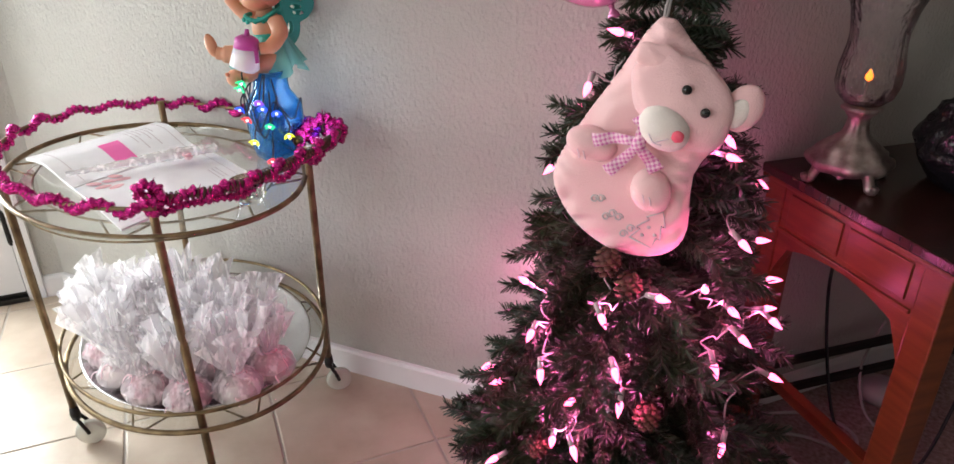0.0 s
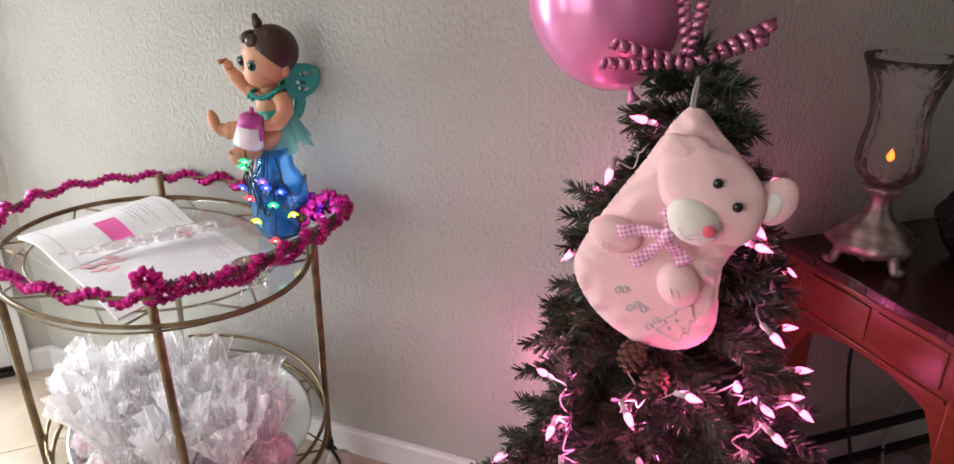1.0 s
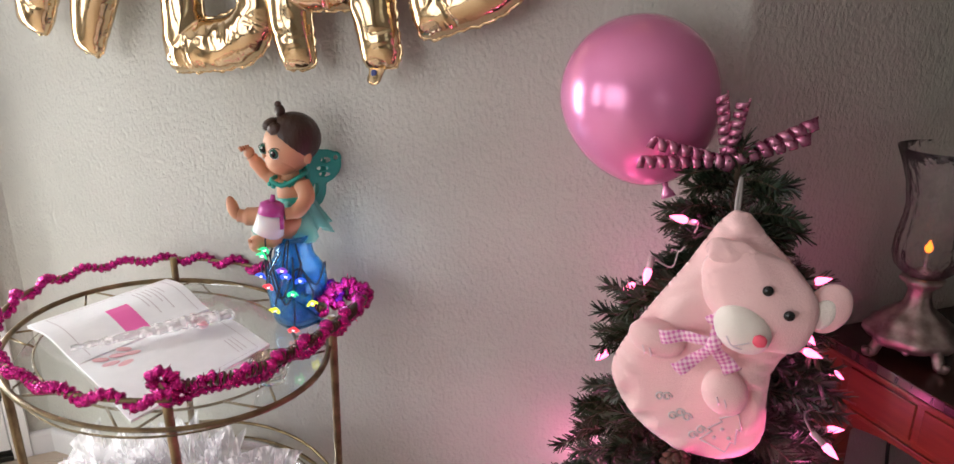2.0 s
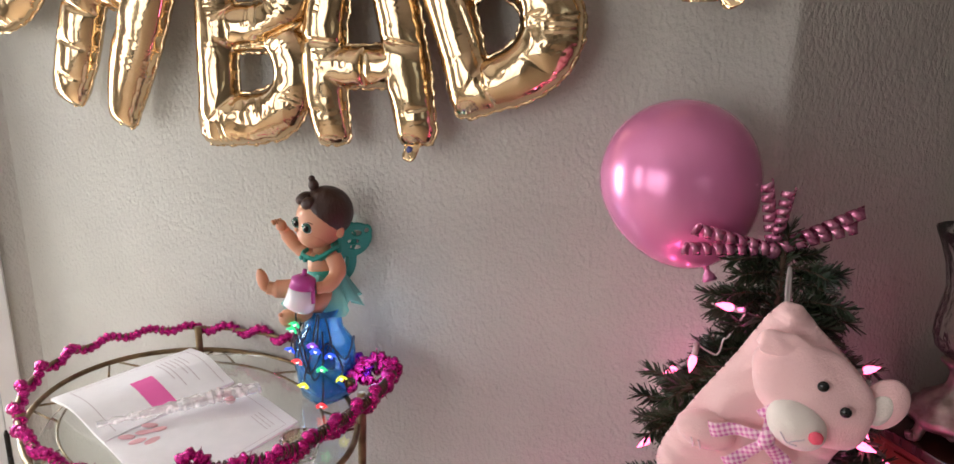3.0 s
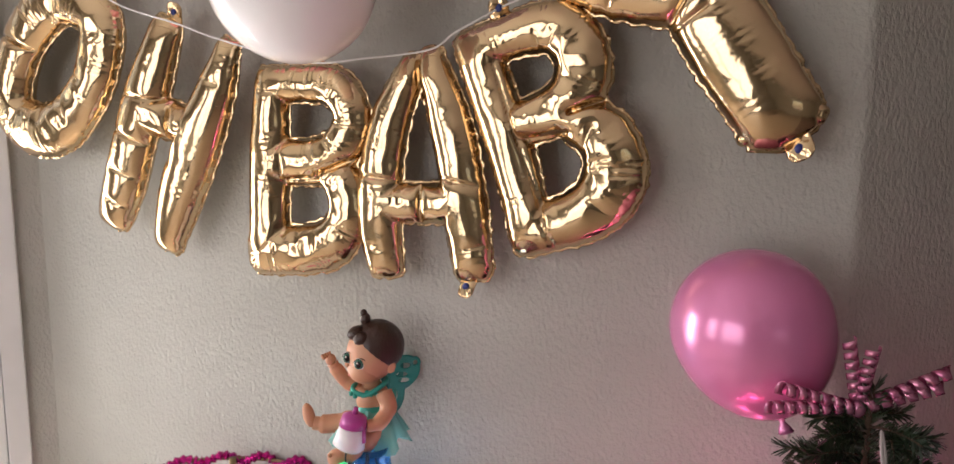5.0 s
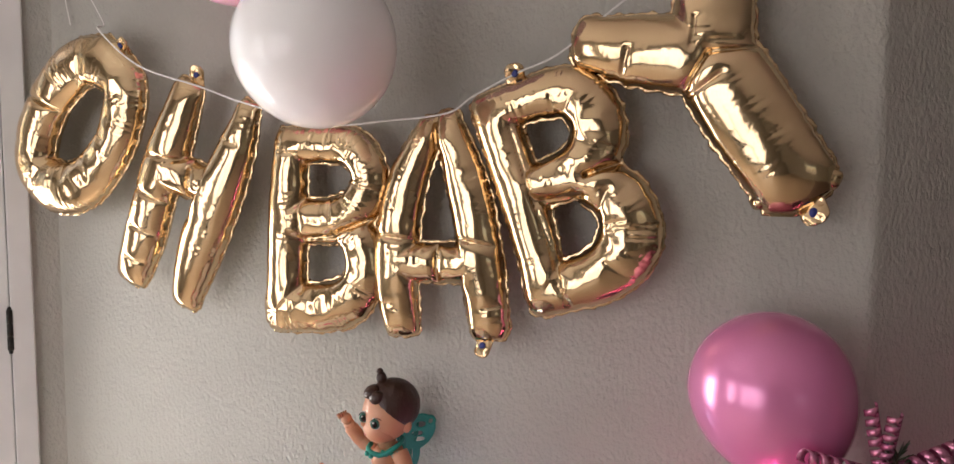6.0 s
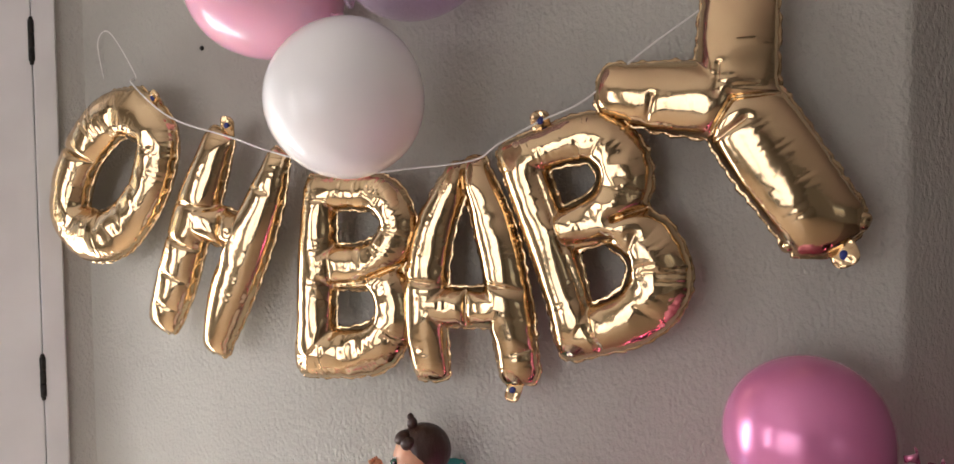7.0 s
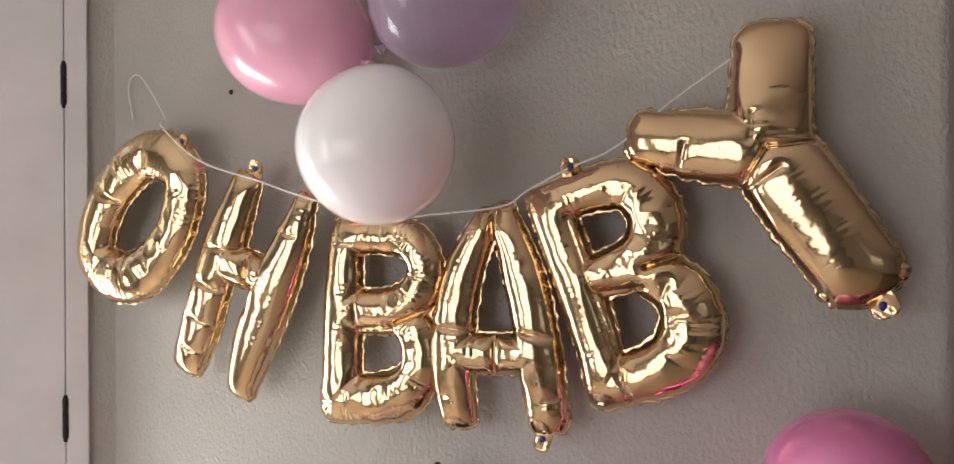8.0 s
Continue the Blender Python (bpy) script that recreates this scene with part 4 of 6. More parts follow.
for k in range(10):
    bm = bmesh.new()
    ball(bm, (0.062 + rnd.uniform(-0.028, 0.028), 0.088 + rnd.uniform(-0.028, 0.028), 0.009 + 0.006 * rnd.random()), (rnd.uniform(0.008, 0.014), rnd.uniform(0.006, 0.011), 0.003), pose(0, 0, 0, rnd.uniform(-30, 30), rnd.uniform(-30, 30), rnd.uniform(0, 180)), 10, 6)
    part("petal", bm, (FEATHER, PALEPINK)[k % 2], pen)
petals = [(0.08, 0.12), (0.12, 0.22), (0.2, 0.15), (0.17, 0.3), (0.28, 0.22), (0.06, 0.28)]
bm = bmesh.new()
for s, t in petals:
    ball(bm, sheet(*RIGHT_PAGE, s, t, 0.0075), (0.016, 0.009, 0.0006), pose(0, 0, 0, 0, 0, 300 * s), 14, 6)
tagged(solid("printed_petals", bm, PALEPINK, "pale pink printed petals in the corner of the booklet", "print", smooth=True, at=Matrix.Translation((0, 0, GL))), kind="stuff")
bm = bmesh.new()
lathe(bm, [(0.022, 0), (0.024, 0.004), (0.036, 0.045), (0.034, 0.045), (0.021, 0.006)], 40, (-0.900, 1.020, GL), wave=lambda t, z: 1 + 0.03 * math.cos(20 * t), caps=False)
solid("glass_cup", bm, GLASS, "small clear ribbed cup on the glass shelf", "cup", smooth=True)

# ---- silver tray and treat bags on the low shelf ----
bm = bmesh.new()
prof = [(0.02, 0.002), (0.70, 0.002), (0.78, 0.006), (0.86, 0.020), (0.885, 0.024), (0.885, 0.020), (0.79, 0.001), (0.70, -0.001), (0.02, -0.001)]
rings = [[bm.verts.new(oval(360 * i / 64, z, k)) for i in range(64)] for k, z in prof]
for a, b in zip(rings, rings[1:]):
    for i in range(64):
        bm.faces.new((a[i], a[(i + 1) % 64], b[(i + 1) % 64], b[i]))
bm.faces.new(rings[0][::-1])
bm.faces.new(rings[-1])
bmesh.ops.recalc_face_normals(bm, faces=bm.faces)
solid("silver_tray", bm, STEEL, "polished silver oval tray on the low glass shelf", "tray", smooth=True, at=Matrix.Translation(CART + Vector((0, 0, Z_LOW + 0.0042))))


def treat_bag(at, r, icing, seed, tall):
    rnd = random.Random(seed)
    ob = thing("treat_bag", at, "iced treat with sprinkles in a tied clear cellophane bag", "treat bag", "treat bags on the tray", rnd.uniform(0, 360))
    bm = bmesh.new()
    verts = bmesh.ops.create_icosphere(bm, subdivisions=3, radius=1.0)["verts"]
    for v in verts:
        k = 1 + 0.07 * noise.noise(v.co * 2.2 + Vector((seed, 0, 0)))
        v.co = Vector((v.co.x * r * k, v.co.y * r * k, v.co.z * r * 0.86 * k + r * 0.86))
    treat = part("treat", bm, icing, ob)
    bm = bmesh.new()
    for k in range(46):
        d = Vector((rnd.gauss(0, 1), rnd.gauss(0, 1), rnd.gauss(0.3, 1))).normalized()
        p = Vector((d.x * r, d.y * r, d.z * r * 0.86 + r * 0.86)) * 1.0
        ball(bm, p, (0.0042, 0.0019, 0.0019), pose(0, 0, 0, rnd.uniform(0, 180), rnd.uniform(0, 180), rnd.uniform(0, 180)), 6, 4, rnd.choice((0, 0, 1)))
    tagged(part("sprinkles", bm, [SPRINKLE, SPRINKLEDARK], treat), kind="stuff")
    # wrapped round the treat, then a fan of creased sheets above the tie
    bm = bmesh.new()
    seg, rows, grid = 18, 6, []
    for j in range(rows):
        g = j / (rows - 1)
        rad = r * 1.12 * math.sin(math.pi * (0.12 + 0.80 * g)) + 0.008
        grid.append([bm.verts.new((rad * (1 + rnd.gauss(0, 0.05)) * math.cos(2 * math.pi * i / seg), rad * (1 + rnd.gauss(0, 0.05)) * math.sin(2 * math.pi * i / seg), r * 1.85 * g + 0.001)) for i in range(seg)])
    for a, b in zip(grid, grid[1:]):
        for i in range(seg):
            bm.faces.new((a[i], a[(i + 1) % seg], b[(i + 1) % seg], b[i]))
    part("wrapper", bm, CELLO, ob, "crinkled clear cellophane", False)
    for k in range(7):
        bm = bmesh.new()
        a0 = 2 * math.pi * (k + rnd.uniform(-0.3, 0.3)) / 7
        spread, high, flare = rnd.uniform(0.55, 0.9), tall * rnd.uniform(0.75, 1.15), rnd.uniform(0.028, 0.080)
        cols, rows, grid = 9, 8, []
        edge = [rnd.uniform(-0.16, 0.16) for _ in range(cols)]
        for j in range(rows):
            f = j / (rows - 1)
            row = []
            for i in range(cols):
                w = (i / (cols - 1) - 0.5) * 2
                a = a0 + spread * w * (0.6 + 0.6 * f)
                rad = 0.008 + flare * f ** 0.85 + 0.009 * f * (1 if i % 2 else -1) + rnd.gauss(0, 0.0016)
                row.append(bm.verts.new((rad * math.cos(a), rad * math.sin(a), r * 1.62 + high * f * (1 + edge[i] * f) + rnd.gauss(0, 0.0015))))
            grid.append(row)
        for a, b in zip(grid, grid[1:]):
            for i in range(cols - 1):
                bm.faces.new((a[i], a[i + 1], b[i + 1], b[i]))
        part("cellophane", bm, CELLO, ob, "stiff creased sheet of clear cellophane", False)
    bm = bmesh.new()
    tube(bm, [Vector((0.013 * math.cos(t), 0.013 * math.sin(t), r * 1.85 + 0.002 * math.sin(2 * t))) for t in [2 * math.pi * k / 16 for k in range(16)]], 0.003, 6, True)
    for s in range(2):
        a0 = rnd.uniform(0, 6.3)
        pts = []
        for k in range(26):
            f = k / 25
            out = 0.014 + 0.045 * f
            c = a0 + 0.5 * math.sin(5 * f)
            pts.append(Vector((out * math.cos(c) + 0.008 * math.cos(16 * f), out * math.sin(c) + 0.008 * math.sin(16 * f), r * 1.85 - 0.05 * f * f + 0.010 * math.sin(16 * f))))
        tube(bm, pts, 0.0022, 6, flat=0.35)
    part("ribbon", bm, PALERIBBON, ob, "curled pale pink ribbon")
    return ob


TRAY_Z = Z_LOW + 0.0068
spots = [(-1.275, 0.915), (-1.185, 0.870), (-1.095, 0.850), (-1.000, 0.862), (-0.925, 0.922), (-0.905, 1.010), (-1.310, 1.005), (-1.215, 0.970), (-1.115, 0.945), (-1.010, 0.965), (-0.985, 1.055), (-1.080, 1.045), (-1.180, 1.065), (-1.270, 1.085)]
for k, (x, y) in enumerate(spots):
    treat_bag((x, y, TRAY_Z), 0.041 if k < 6 else 0.036, ICING if k % 3 != 1 else ICINGWHITE, 20 + k, 0.125 + 0.022 * math.sin(2.3 * k))
# ---- blue vase, string of flower lights, doll ----
VASE = Vector((-0.996, 1.245, GL))
bm = bmesh.new()


def square(t, z):
    """Squared section with soft corners below the neck, one corner to the room."""
    k = 1 / (abs(math.cos(t + 0.35)) ** 3.2 + abs(math.sin(t + 0.35)) ** 3.2) ** (1 / 3.2)
    f = min(max((z - 0.135) / 0.03, 0.0), 1.0)
    return k + (1 - k) * 0.6 * f


lathe(bm, [(0.012, 0.001), (0.038, 0.001), (0.045, 0.006), (0.050, 0.03), (0.0535, 0.07), (0.055, 0.105), (0.052, 0.125), (0.043, 0.142), (0.036, 0.155), (0.035, 0.175), (0.039, 0.198), (0.036, 0.198), (0.032, 0.175), (0.033, 0.155), (0.040, 0.141), (0.048, 0.124), (0.051, 0.105), (0.0495, 0.07), (0.046, 0.03), (0.041, 0.012), (0.010, 0.012)], 48, wave=square, caps=True)
solid("vase", bm, BLUEVASE, "bright blue square-shouldered glass vase on the cart", "vase", smooth=True, at=Matrix.Translation(VASE))
leds = thing("flower_lights", VASE, "string of small coloured flower lights on dark wire round the vase", "string lights")
rnd = random.Random(9)
wire = []
for k in range(15):
    a = radians(-200 + 37 * k)
    z = 0.185 - 0.05 * abs(math.sin(k * 1.3)) - 0.075 * (k % 2)
    wire.append((0.060 * math.cos(a), 0.060 * math.sin(a), max(z, 0.03)))
bm = bmesh.new()
tube(bm, curve(wire, 8), 0.0017, 5)
part("wire", bm, WIREDARK, leds)


def flower(p, out, colour):
    bm = bmesh.new()
    m = Matrix.Translation(p) @ Vector(out).to_track_quat("Z", "Y").to_matrix().to_4x4()
    for k in range(5):
        a = 2 * math.pi * k / 5
        ball(bm, (0.0080 * math.cos(a), 0.0080 * math.sin(a), 0.004), (0.0095, 0.0058, 0.0022), pose(0, 0, 0, 0, -40, math.degrees(a)), 10, 6)
    bmesh.ops.transform(bm, matrix=m, verts=bm.verts)
    bmesh.ops.transform(bm, matrix=m @ Matrix.Diagonal((0.8, 0.8, 0.8, 1)) @ m.inverted(), verts=bm.verts)
    f = part("flower", bm, LED_COLOURS[colour], leds, f"lit {colour} plastic flower")
    bm = bmesh.new()
    ball(bm, m @ Vector((0, 0, 0.005)), 0.0032, None, 8, 6)
    part("led", bm, LEDCORE, f)


R_IN = Vector((0.90, 0.43, 0))
OUT = Vector((0.43, -0.90, 0))
for dx, dz, col in ((-0.060, 0.125, "blue"), (-0.044, 0.108, "red"), (-0.034, 0.060, "yellow"), (0.038, 0.072, "yellow"), (0.000, 0.020, "red"), (-0.012, 0.148, "violet"), (-0.006, 0.136, "blue"), (-0.052, 0.172, "green"), (-0.045, 0.186, "green"), (0.004, 0.098, "green"), (0.020, 0.125, "blue")):
    dep = math.sqrt(max(0.0, 0.070 ** 2 - dx * dx)) if abs(dx) < 0.070 else 0.0
    p = R_IN * dx + OUT * (dep + 0.003) + Vector((0, 0, dz))
    flower(p, R_IN * dx * 6 + OUT * (dep * 6 + 0.2) + Vector((0, 0, -0.7)), col)
    bm = bmesh.new()
    tube(bm, curve([p - OUT * 0.004, p - OUT * 0.003 + Vector((0.004, 0, 0.022)), R_IN * dx * 0.5 + OUT * 0.038 + Vector((0, 0, min(0.195, dz + 0.06)))], 6), 0.0017, 5)
    part("wire", bm, WIREDARK, leds)

# two bluish fill lamps added beside the vase, off any flower, to brighten the wall
for k, (dx, dz) in enumerate(((0.075, 0.07), (0.072, 0.16))):
    bulb = bpy.data.lights.new("vase_wall_fill", "POINT")
    bulb.energy, bulb.color, bulb.shadow_soft_size = 0.15, (0.55, 0.80, 1.0), 0.03
    new("vase_wall_fill", bulb).location = VASE + Vector((dx + 0.02, 0.0, dz))

# doll: one plain mesh that sits on the vase, turned to look along the cart
DOLL = Matrix(((0.90, -0.43, 0, -1.025), (0.43, 0.90, 0, 1.268), (0, 0, 1, 1.031), (0, 0, 0, 1)))
bm = bmesh.new()
SK, HR, TE, TU, MI, MA, EB, EW, EG, LP = range(10)
ball(bm, (0.016, 0, 0.012), (0.050, 0.050, 0.054), None, 28, 18, SK)
ball(bm, (0.005, -0.006, -0.015), (0.037, 0.038, 0.032), None, 22, 14, SK)
ball(bm, (-0.030, -0.016, -0.006), (0.0058, 0.006, 0.0055), None, 10, 8, SK)
ball(bm, (-0.0235, -0.017, -0.0255), (0.006, 0.008, 0.004), None, 10, 6, LP)
ball(bm, (0.054, -0.024, -0.008), (0.010, 0.008, 0.014), None, 12, 8, SK)
# hair cap, fringe and bun
hair = ball(bm, (0.027, 0.004, 0.026), (0.0535, 0.053, 0.052), None, 30, 18, HR)
bmesh.ops.delete(bm, geom=[v for v in hair if (v.co.x - 0.012) * 0.85 + (v.co.z - 0.016) * 0.9 < -0.002], context="VERTS")
ball(bm, (-0.014, -0.010, 0.056), (0.018, 0.024, 0.012), pose(0, 0, 0, 0, -28, 0), 14, 8, HR)
ball(bm, (-0.002, -0.030, 0.049), (0.016, 0.012, 0.014), None, 12, 8, HR)
ball(bm, (0.004, 0.0, 0.080), (0.0105, 0.0105, 0.013), None, 14, 10, HR)
ball(bm, (0.001, 0.0, 0.093), (0.007, 0.007, 0.007), None, 10, 8, HR)
for at in ((-0.003, -0.0430, 0.004), (-0.0262, -0.022, 0.010)):
    ball(bm, at, (0.0120, 0.0055, 0.0120), None, 16, 10, EW)
    o = Vector(at) + Vector((-0.0022, -0.0030, -0.0004))
    ball(bm, o, (0.0092, 0.0048, 0.0100), None, 14, 8, EG)
    ball(bm, o + Vector((-0.0008, -0.0026, 0)), (0.0058, 0.0032, 0.0068), None, 12, 8, EB)
    # glint on the pupil, put in as a small white dot
    ball(bm, o + Vector((-0.0030, -0.0050, 0.0036)), (0.0018, 0.0012, 0.0018), None, 8, 6, EW)
    lid = [Vector(at) + Vector((0.0125 * math.cos(t), -0.0035 - 0.003 * math.sin(t), 0.0118 * math.sin(t))) for t in [radians(15 + 15 * k) for k in range(11)]]
    tube(bm, lid, 0.0007, 6, mat=EB)
tube(bm, [(0.014, 0, -0.03), (0.014, 0, -0.058)], 0.018, 14, mat=SK)
ball(bm, (0.018, 0.002, -0.085), (0.034, 0.030, 0.040), None, 22, 14, SK)
ball(bm, (0.020, 0.002, -0.108), (0.0375, 0.035, 0.034), None, 24, 14, TE)
tube(bm, curve([(-0.02, -0.024, -0.055), (0.006, -0.034, -0.062), (0.036, -0.024, -0.048), (0.045, 0.004, -0.044), (0.030, 0.030, -0.05), (-0.01, 0.024, -0.055)], 6, True), 0.0048, 8, True, TE)
for k in range(9):
    ball(bm, (-0.022 + 0.0075 * k, -0.030 - 0.004 * math.sin(k), -0.060 - 0.004 * (k % 2)), 0.0052, None, 8, 6, TE)
# arms
tube(bm, curve([(0.002, 0.026, -0.062), (-0.032, 0.020, -0.055), (-0.052, 0.014, -0.030), (-0.062, 0.010, -0.012)], 6), [0.0165] * 7 + [0.014] * 8 + [0.011] * 4, 14, mat=SK)
ball(bm, (-0.066, 0.009, -0.004), (0.011, 0.010, 0.012), None, 14, 10, SK)
for k in range(4):
    tube(bm, [(-0.067 - 0.003 * k, 0.013 - 0.006 * k, 0.002), (-0.070 - 0.0035 * k, 0.014 - 0.007 * k, 0.010)], 0.0034, 8, mat=SK)
tube(bm, curve([(0.040, -0.026, -0.060), (0.050, -0.040, -0.085), (0.034, -0.058, -0.108), (0.010, -0.066, -0.112)], 6), [0.017] * 8 + [0.015] * 6 + [0.012] * 5, 14, mat=SK)
# feeding bottle in the hand
tube(bm, [(-0.026, -0.070, -0.152), (-0.024, -0.070, -0.147), (-0.015, -0.070, -0.108)], [0.025, 0.031, 0.025], 22, mat=MI)
tube(bm, [(-0.015, -0.070, -0.109), (-0.012, -0.070, -0.090), (-0.011, -0.070, -0.084)], [0.0265, 0.023, 0.012], 20, mat=MA)
tube(bm, [(-0.011, -0.070, -0.085), (-0.009, -0.070, -0.072)], [0.006, 0.004], 12, mat=MA)
tube(bm, [(0.002, -0.079, -0.100), (0.004, -0.080, -0.138)], [0.008, 0.006], 10, mat=MA)
# legs
tube(bm, curve([(0.010, 0.018, -0.138), (-0.040, 0.022, -0.140), (-0.082, 0.020, -0.142), (-0.104, 0.018, -0.138)], 6), [0.023] * 7 + [0.019] * 7 + [0.014] * 5, 14, mat=SK)
ball(bm, (-0.112, 0.017, -0.122), (0.012, 0.013, 0.026), pose(0, 0, 0, 0, -14, 0), 16, 10, SK)
tube(bm, curve([(0.024, -0.024, -0.140), (0.000, -0.050, -0.152), (-0.024, -0.066, -0.164), (-0.038, -0.072, -0.170)], 6), [0.023] * 7 + [0.019] * 7 + [0.014] * 5, 14, mat=SK)
ball(bm, (-0.046, -0.075, -0.170), (0.018, 0.014, 0.018), pose(0, 0, 0, 0, 20, 0), 16, 10, SK)
for k in range(4):
    ball(bm, (-0.058 + 0.004 * k, -0.086 + 0.004 * k, -0.160 - 0.006 * k), 0.0045, None, 8, 6, SK)
# tulle skirt in two ragged layers
for layer in range(3):
    seg = 40
    top, low = [], []
    for i in range(seg):
        a = 2 * math.pi * i / seg
        w = 1 + 0.16 * math.sin(7 * a + layer) + 0.10 * math.sin(13 * a)
        top.append(bm.verts.new((0.020 + 0.034 * math.cos(a), 0.002 + 0.032 * math.sin(a), -0.096)))
        drop = -0.150 - 0.008 * layer + 0.012 * math.sin(5 * a + 2 * layer)
        low.append(bm.verts.new((0.014 + (0.056 + 0.008 * layer) * w * math.cos(a), 0.002 + (0.050 + 0.008 * layer) * w * math.sin(a), drop)))
    for i in range(seg):
        f = bm.faces.new((top[i], top[(i + 1) % seg], low[(i + 1) % seg], low[i]))
        f.material_index = TU


def wing_sdf(x, z):
    up = 0.040 - np.hypot((x - 0.020) * 0.85 + (z - 0.018) * 0.25, (z - 0.012) * 1.05 - (x - 0.020) * 0.35)
    tip = bar_sdf(x, z, (0.02, 0.012), (0.062, 0.040), 0.014, 0.9)
    low = 0.024 - np.hypot(x - 0.012, (z + 0.034) * 0.62)
    body = np.maximum(np.maximum(up, tip), low)
    hole = np.max([0.0055 - np.hypot((x - 0.030) * 0.5, z - 0.028), 0.005 - np.hypot(x - 0.052, z - 0.034), 0.0045 - np.hypot((x - 0.024) * 0.35, z - 0.010), 0.0045 - np.hypot((x - 0.030) * 0.35, z + 0.002), 0.006 - np.hypot(x - 0.013, (z + 0.034) * 0.45)], axis=0)
    return np.minimum(body, -hole)


for flip in (0, 1):
    w = bmesh.new()
    pillow(w, wing_sdf, (-0.04, -0.08), (0.09, 0.07), 0.0022, 0.0012, 0, 0.004)
    bmesh.ops.transform(w, matrix=pose(0.052, 0.024 + 0.004 * flip, -0.052, 0, 8 + 6 * flip, 30 + 38 * flip), verts=w.verts)
    tmp = bpy.data.meshes.new("wing")
    w.to_mesh(tmp)
    w.free()
    base = len(bm.faces)
    bm.from_mesh(tmp)
    bm.faces.ensure_lookup_table()
    for f in bm.faces[base:]:
        f.material_index = TE
    bpy.data.meshes.remove(tmp)
solid("doll", bm, [SKIN, HAIR, TEAL, TULLE, MILK, MAGENTA, EYEDARK, EYEWHITE, EYEGREEN, LIPS], "vinyl fairy doll with teal wings and a bottle on the vase", "doll", smooth=True, at=DOLL)
# ---- small fir tree with its lights ----
TREE = Vector((-0.16, 1.155, 0))
TREE_TOP = 1.13


def cone_radius(z):
    return 0.32 * max(1 - (z - 0.15) / 1.10, 0.02) ** 0.75


def room_side(p):
    """Bends a branch point back off the walls."""
    over = p.y - (WALL_Y - 0.03)
    if over > 0:
        p = p - Vector((0, over, 0))
    n = Vector((S2, -S2, 0))
    d = (p - Vector((CORNER_R[0], WALL_Y, 0))).dot(n)
    if d < 0.03 and p.x > CORNER_R[0] - 0.1:
        p = p + n * (0.03 - d)
    # the stocking presses the branches behind it back
    if -0.31 < p.x < -0.04 and 0.69 < p.z < 1.05 and p.y < 1.10:
        p = Vector((p.x, 1.10, p.z))
    return p


tree = thing("fir_tree", TREE, "small dark green artificial fir tree standing on the floor", "tree")
bm = bmesh.new()
tube(bm, [(0, 0, 0.02), (0, 0, 0.5), (0, 0, TREE_TOP)], [0.016, 0.011, 0.004], 10)
part("trunk", bm, BARK, tree)
for k in range(3):
    bm = bmesh.new()
    a = 2 * math.pi * k / 3 + 0.5
    tube(bm, [(0.01 * math.cos(a), 0.01 * math.sin(a), 0.09), (0.12 * math.cos(a), 0.12 * math.sin(a), 0.05), (0.17 * math.cos(a), 0.17 * math.sin(a), 0.007)], 0.007, 8)
    part("foot", bm, DARKMETAL, tree)

rnd = random.Random(31)
twig_lines = []
level, z = 0, 0.10
while z < TREE_TOP - 0.03:
    reach = cone_radius(z)
    count = max(4, int(4 + 29 * reach))
    for b in range(count):
        a = 2 * math.pi * (b + 0.5 * (level % 2) + rnd.uniform(-0.28, 0.28)) / count
        ln = reach * rnd.uniform(0.68, 1.15)
        d = Vector((math.cos(a), math.sin(a), 0))
        z0 = z + rnd.uniform(-0.02, 0.02)
        rise = rnd.uniform(-0.15, 0.20) + (0.35 if z > 0.95 else 0)
        main = [Vector((0, 0, z0)) + d * ln * f + Vector((0, 0, ln * (rise * f - 0.30 * f * f))) for f in (0, 0.25, 0.5, 0.75, 1.0)]
        main = [room_side(p + TREE) - TREE for p in main]
        twig_lines.append((main, 0.25))
        side = Vector((-d.y, d.x, 0))
        for s in range(3 if reach > 0.12 else 1):
            f = (0.40, 0.60, 0.78)[s] + rnd.uniform(-0.06, 0.06)
            o = main[0].lerp(main[-1], f)
            for sg in (-1, 1):
                w = ln * rnd.uniform(0.20, 0.34) + 0.015
                e = d * 0.8 + side * sg * 0.65 + Vector((0, 0, rnd.uniform(-0.3, 0.3)))
                pts = [room_side(o + e * w * q + Vector((0, 0, -0.1 * w * q)) + TREE) - TREE for q in (0, 0.5, 1)]
                twig_lines.append((pts, 0.0))
    z += 0.050 if z < 0.9 else 0.046
    level += 1
twig_lines.append(([Vector((0, 0, 1.0)), Vector((0, 0, 1.07)), Vector((0.004, 0, TREE_TOP + 0.01))], 0.0))
bm = bmesh.new()
for pts, _ in twig_lines:
    tube(bm, pts, [0.0022 - 0.001 * i / len(pts) for i in range(len(pts))], 4)
tagged(part("branch_wood", bm, BARK, tree), kind="stuff")

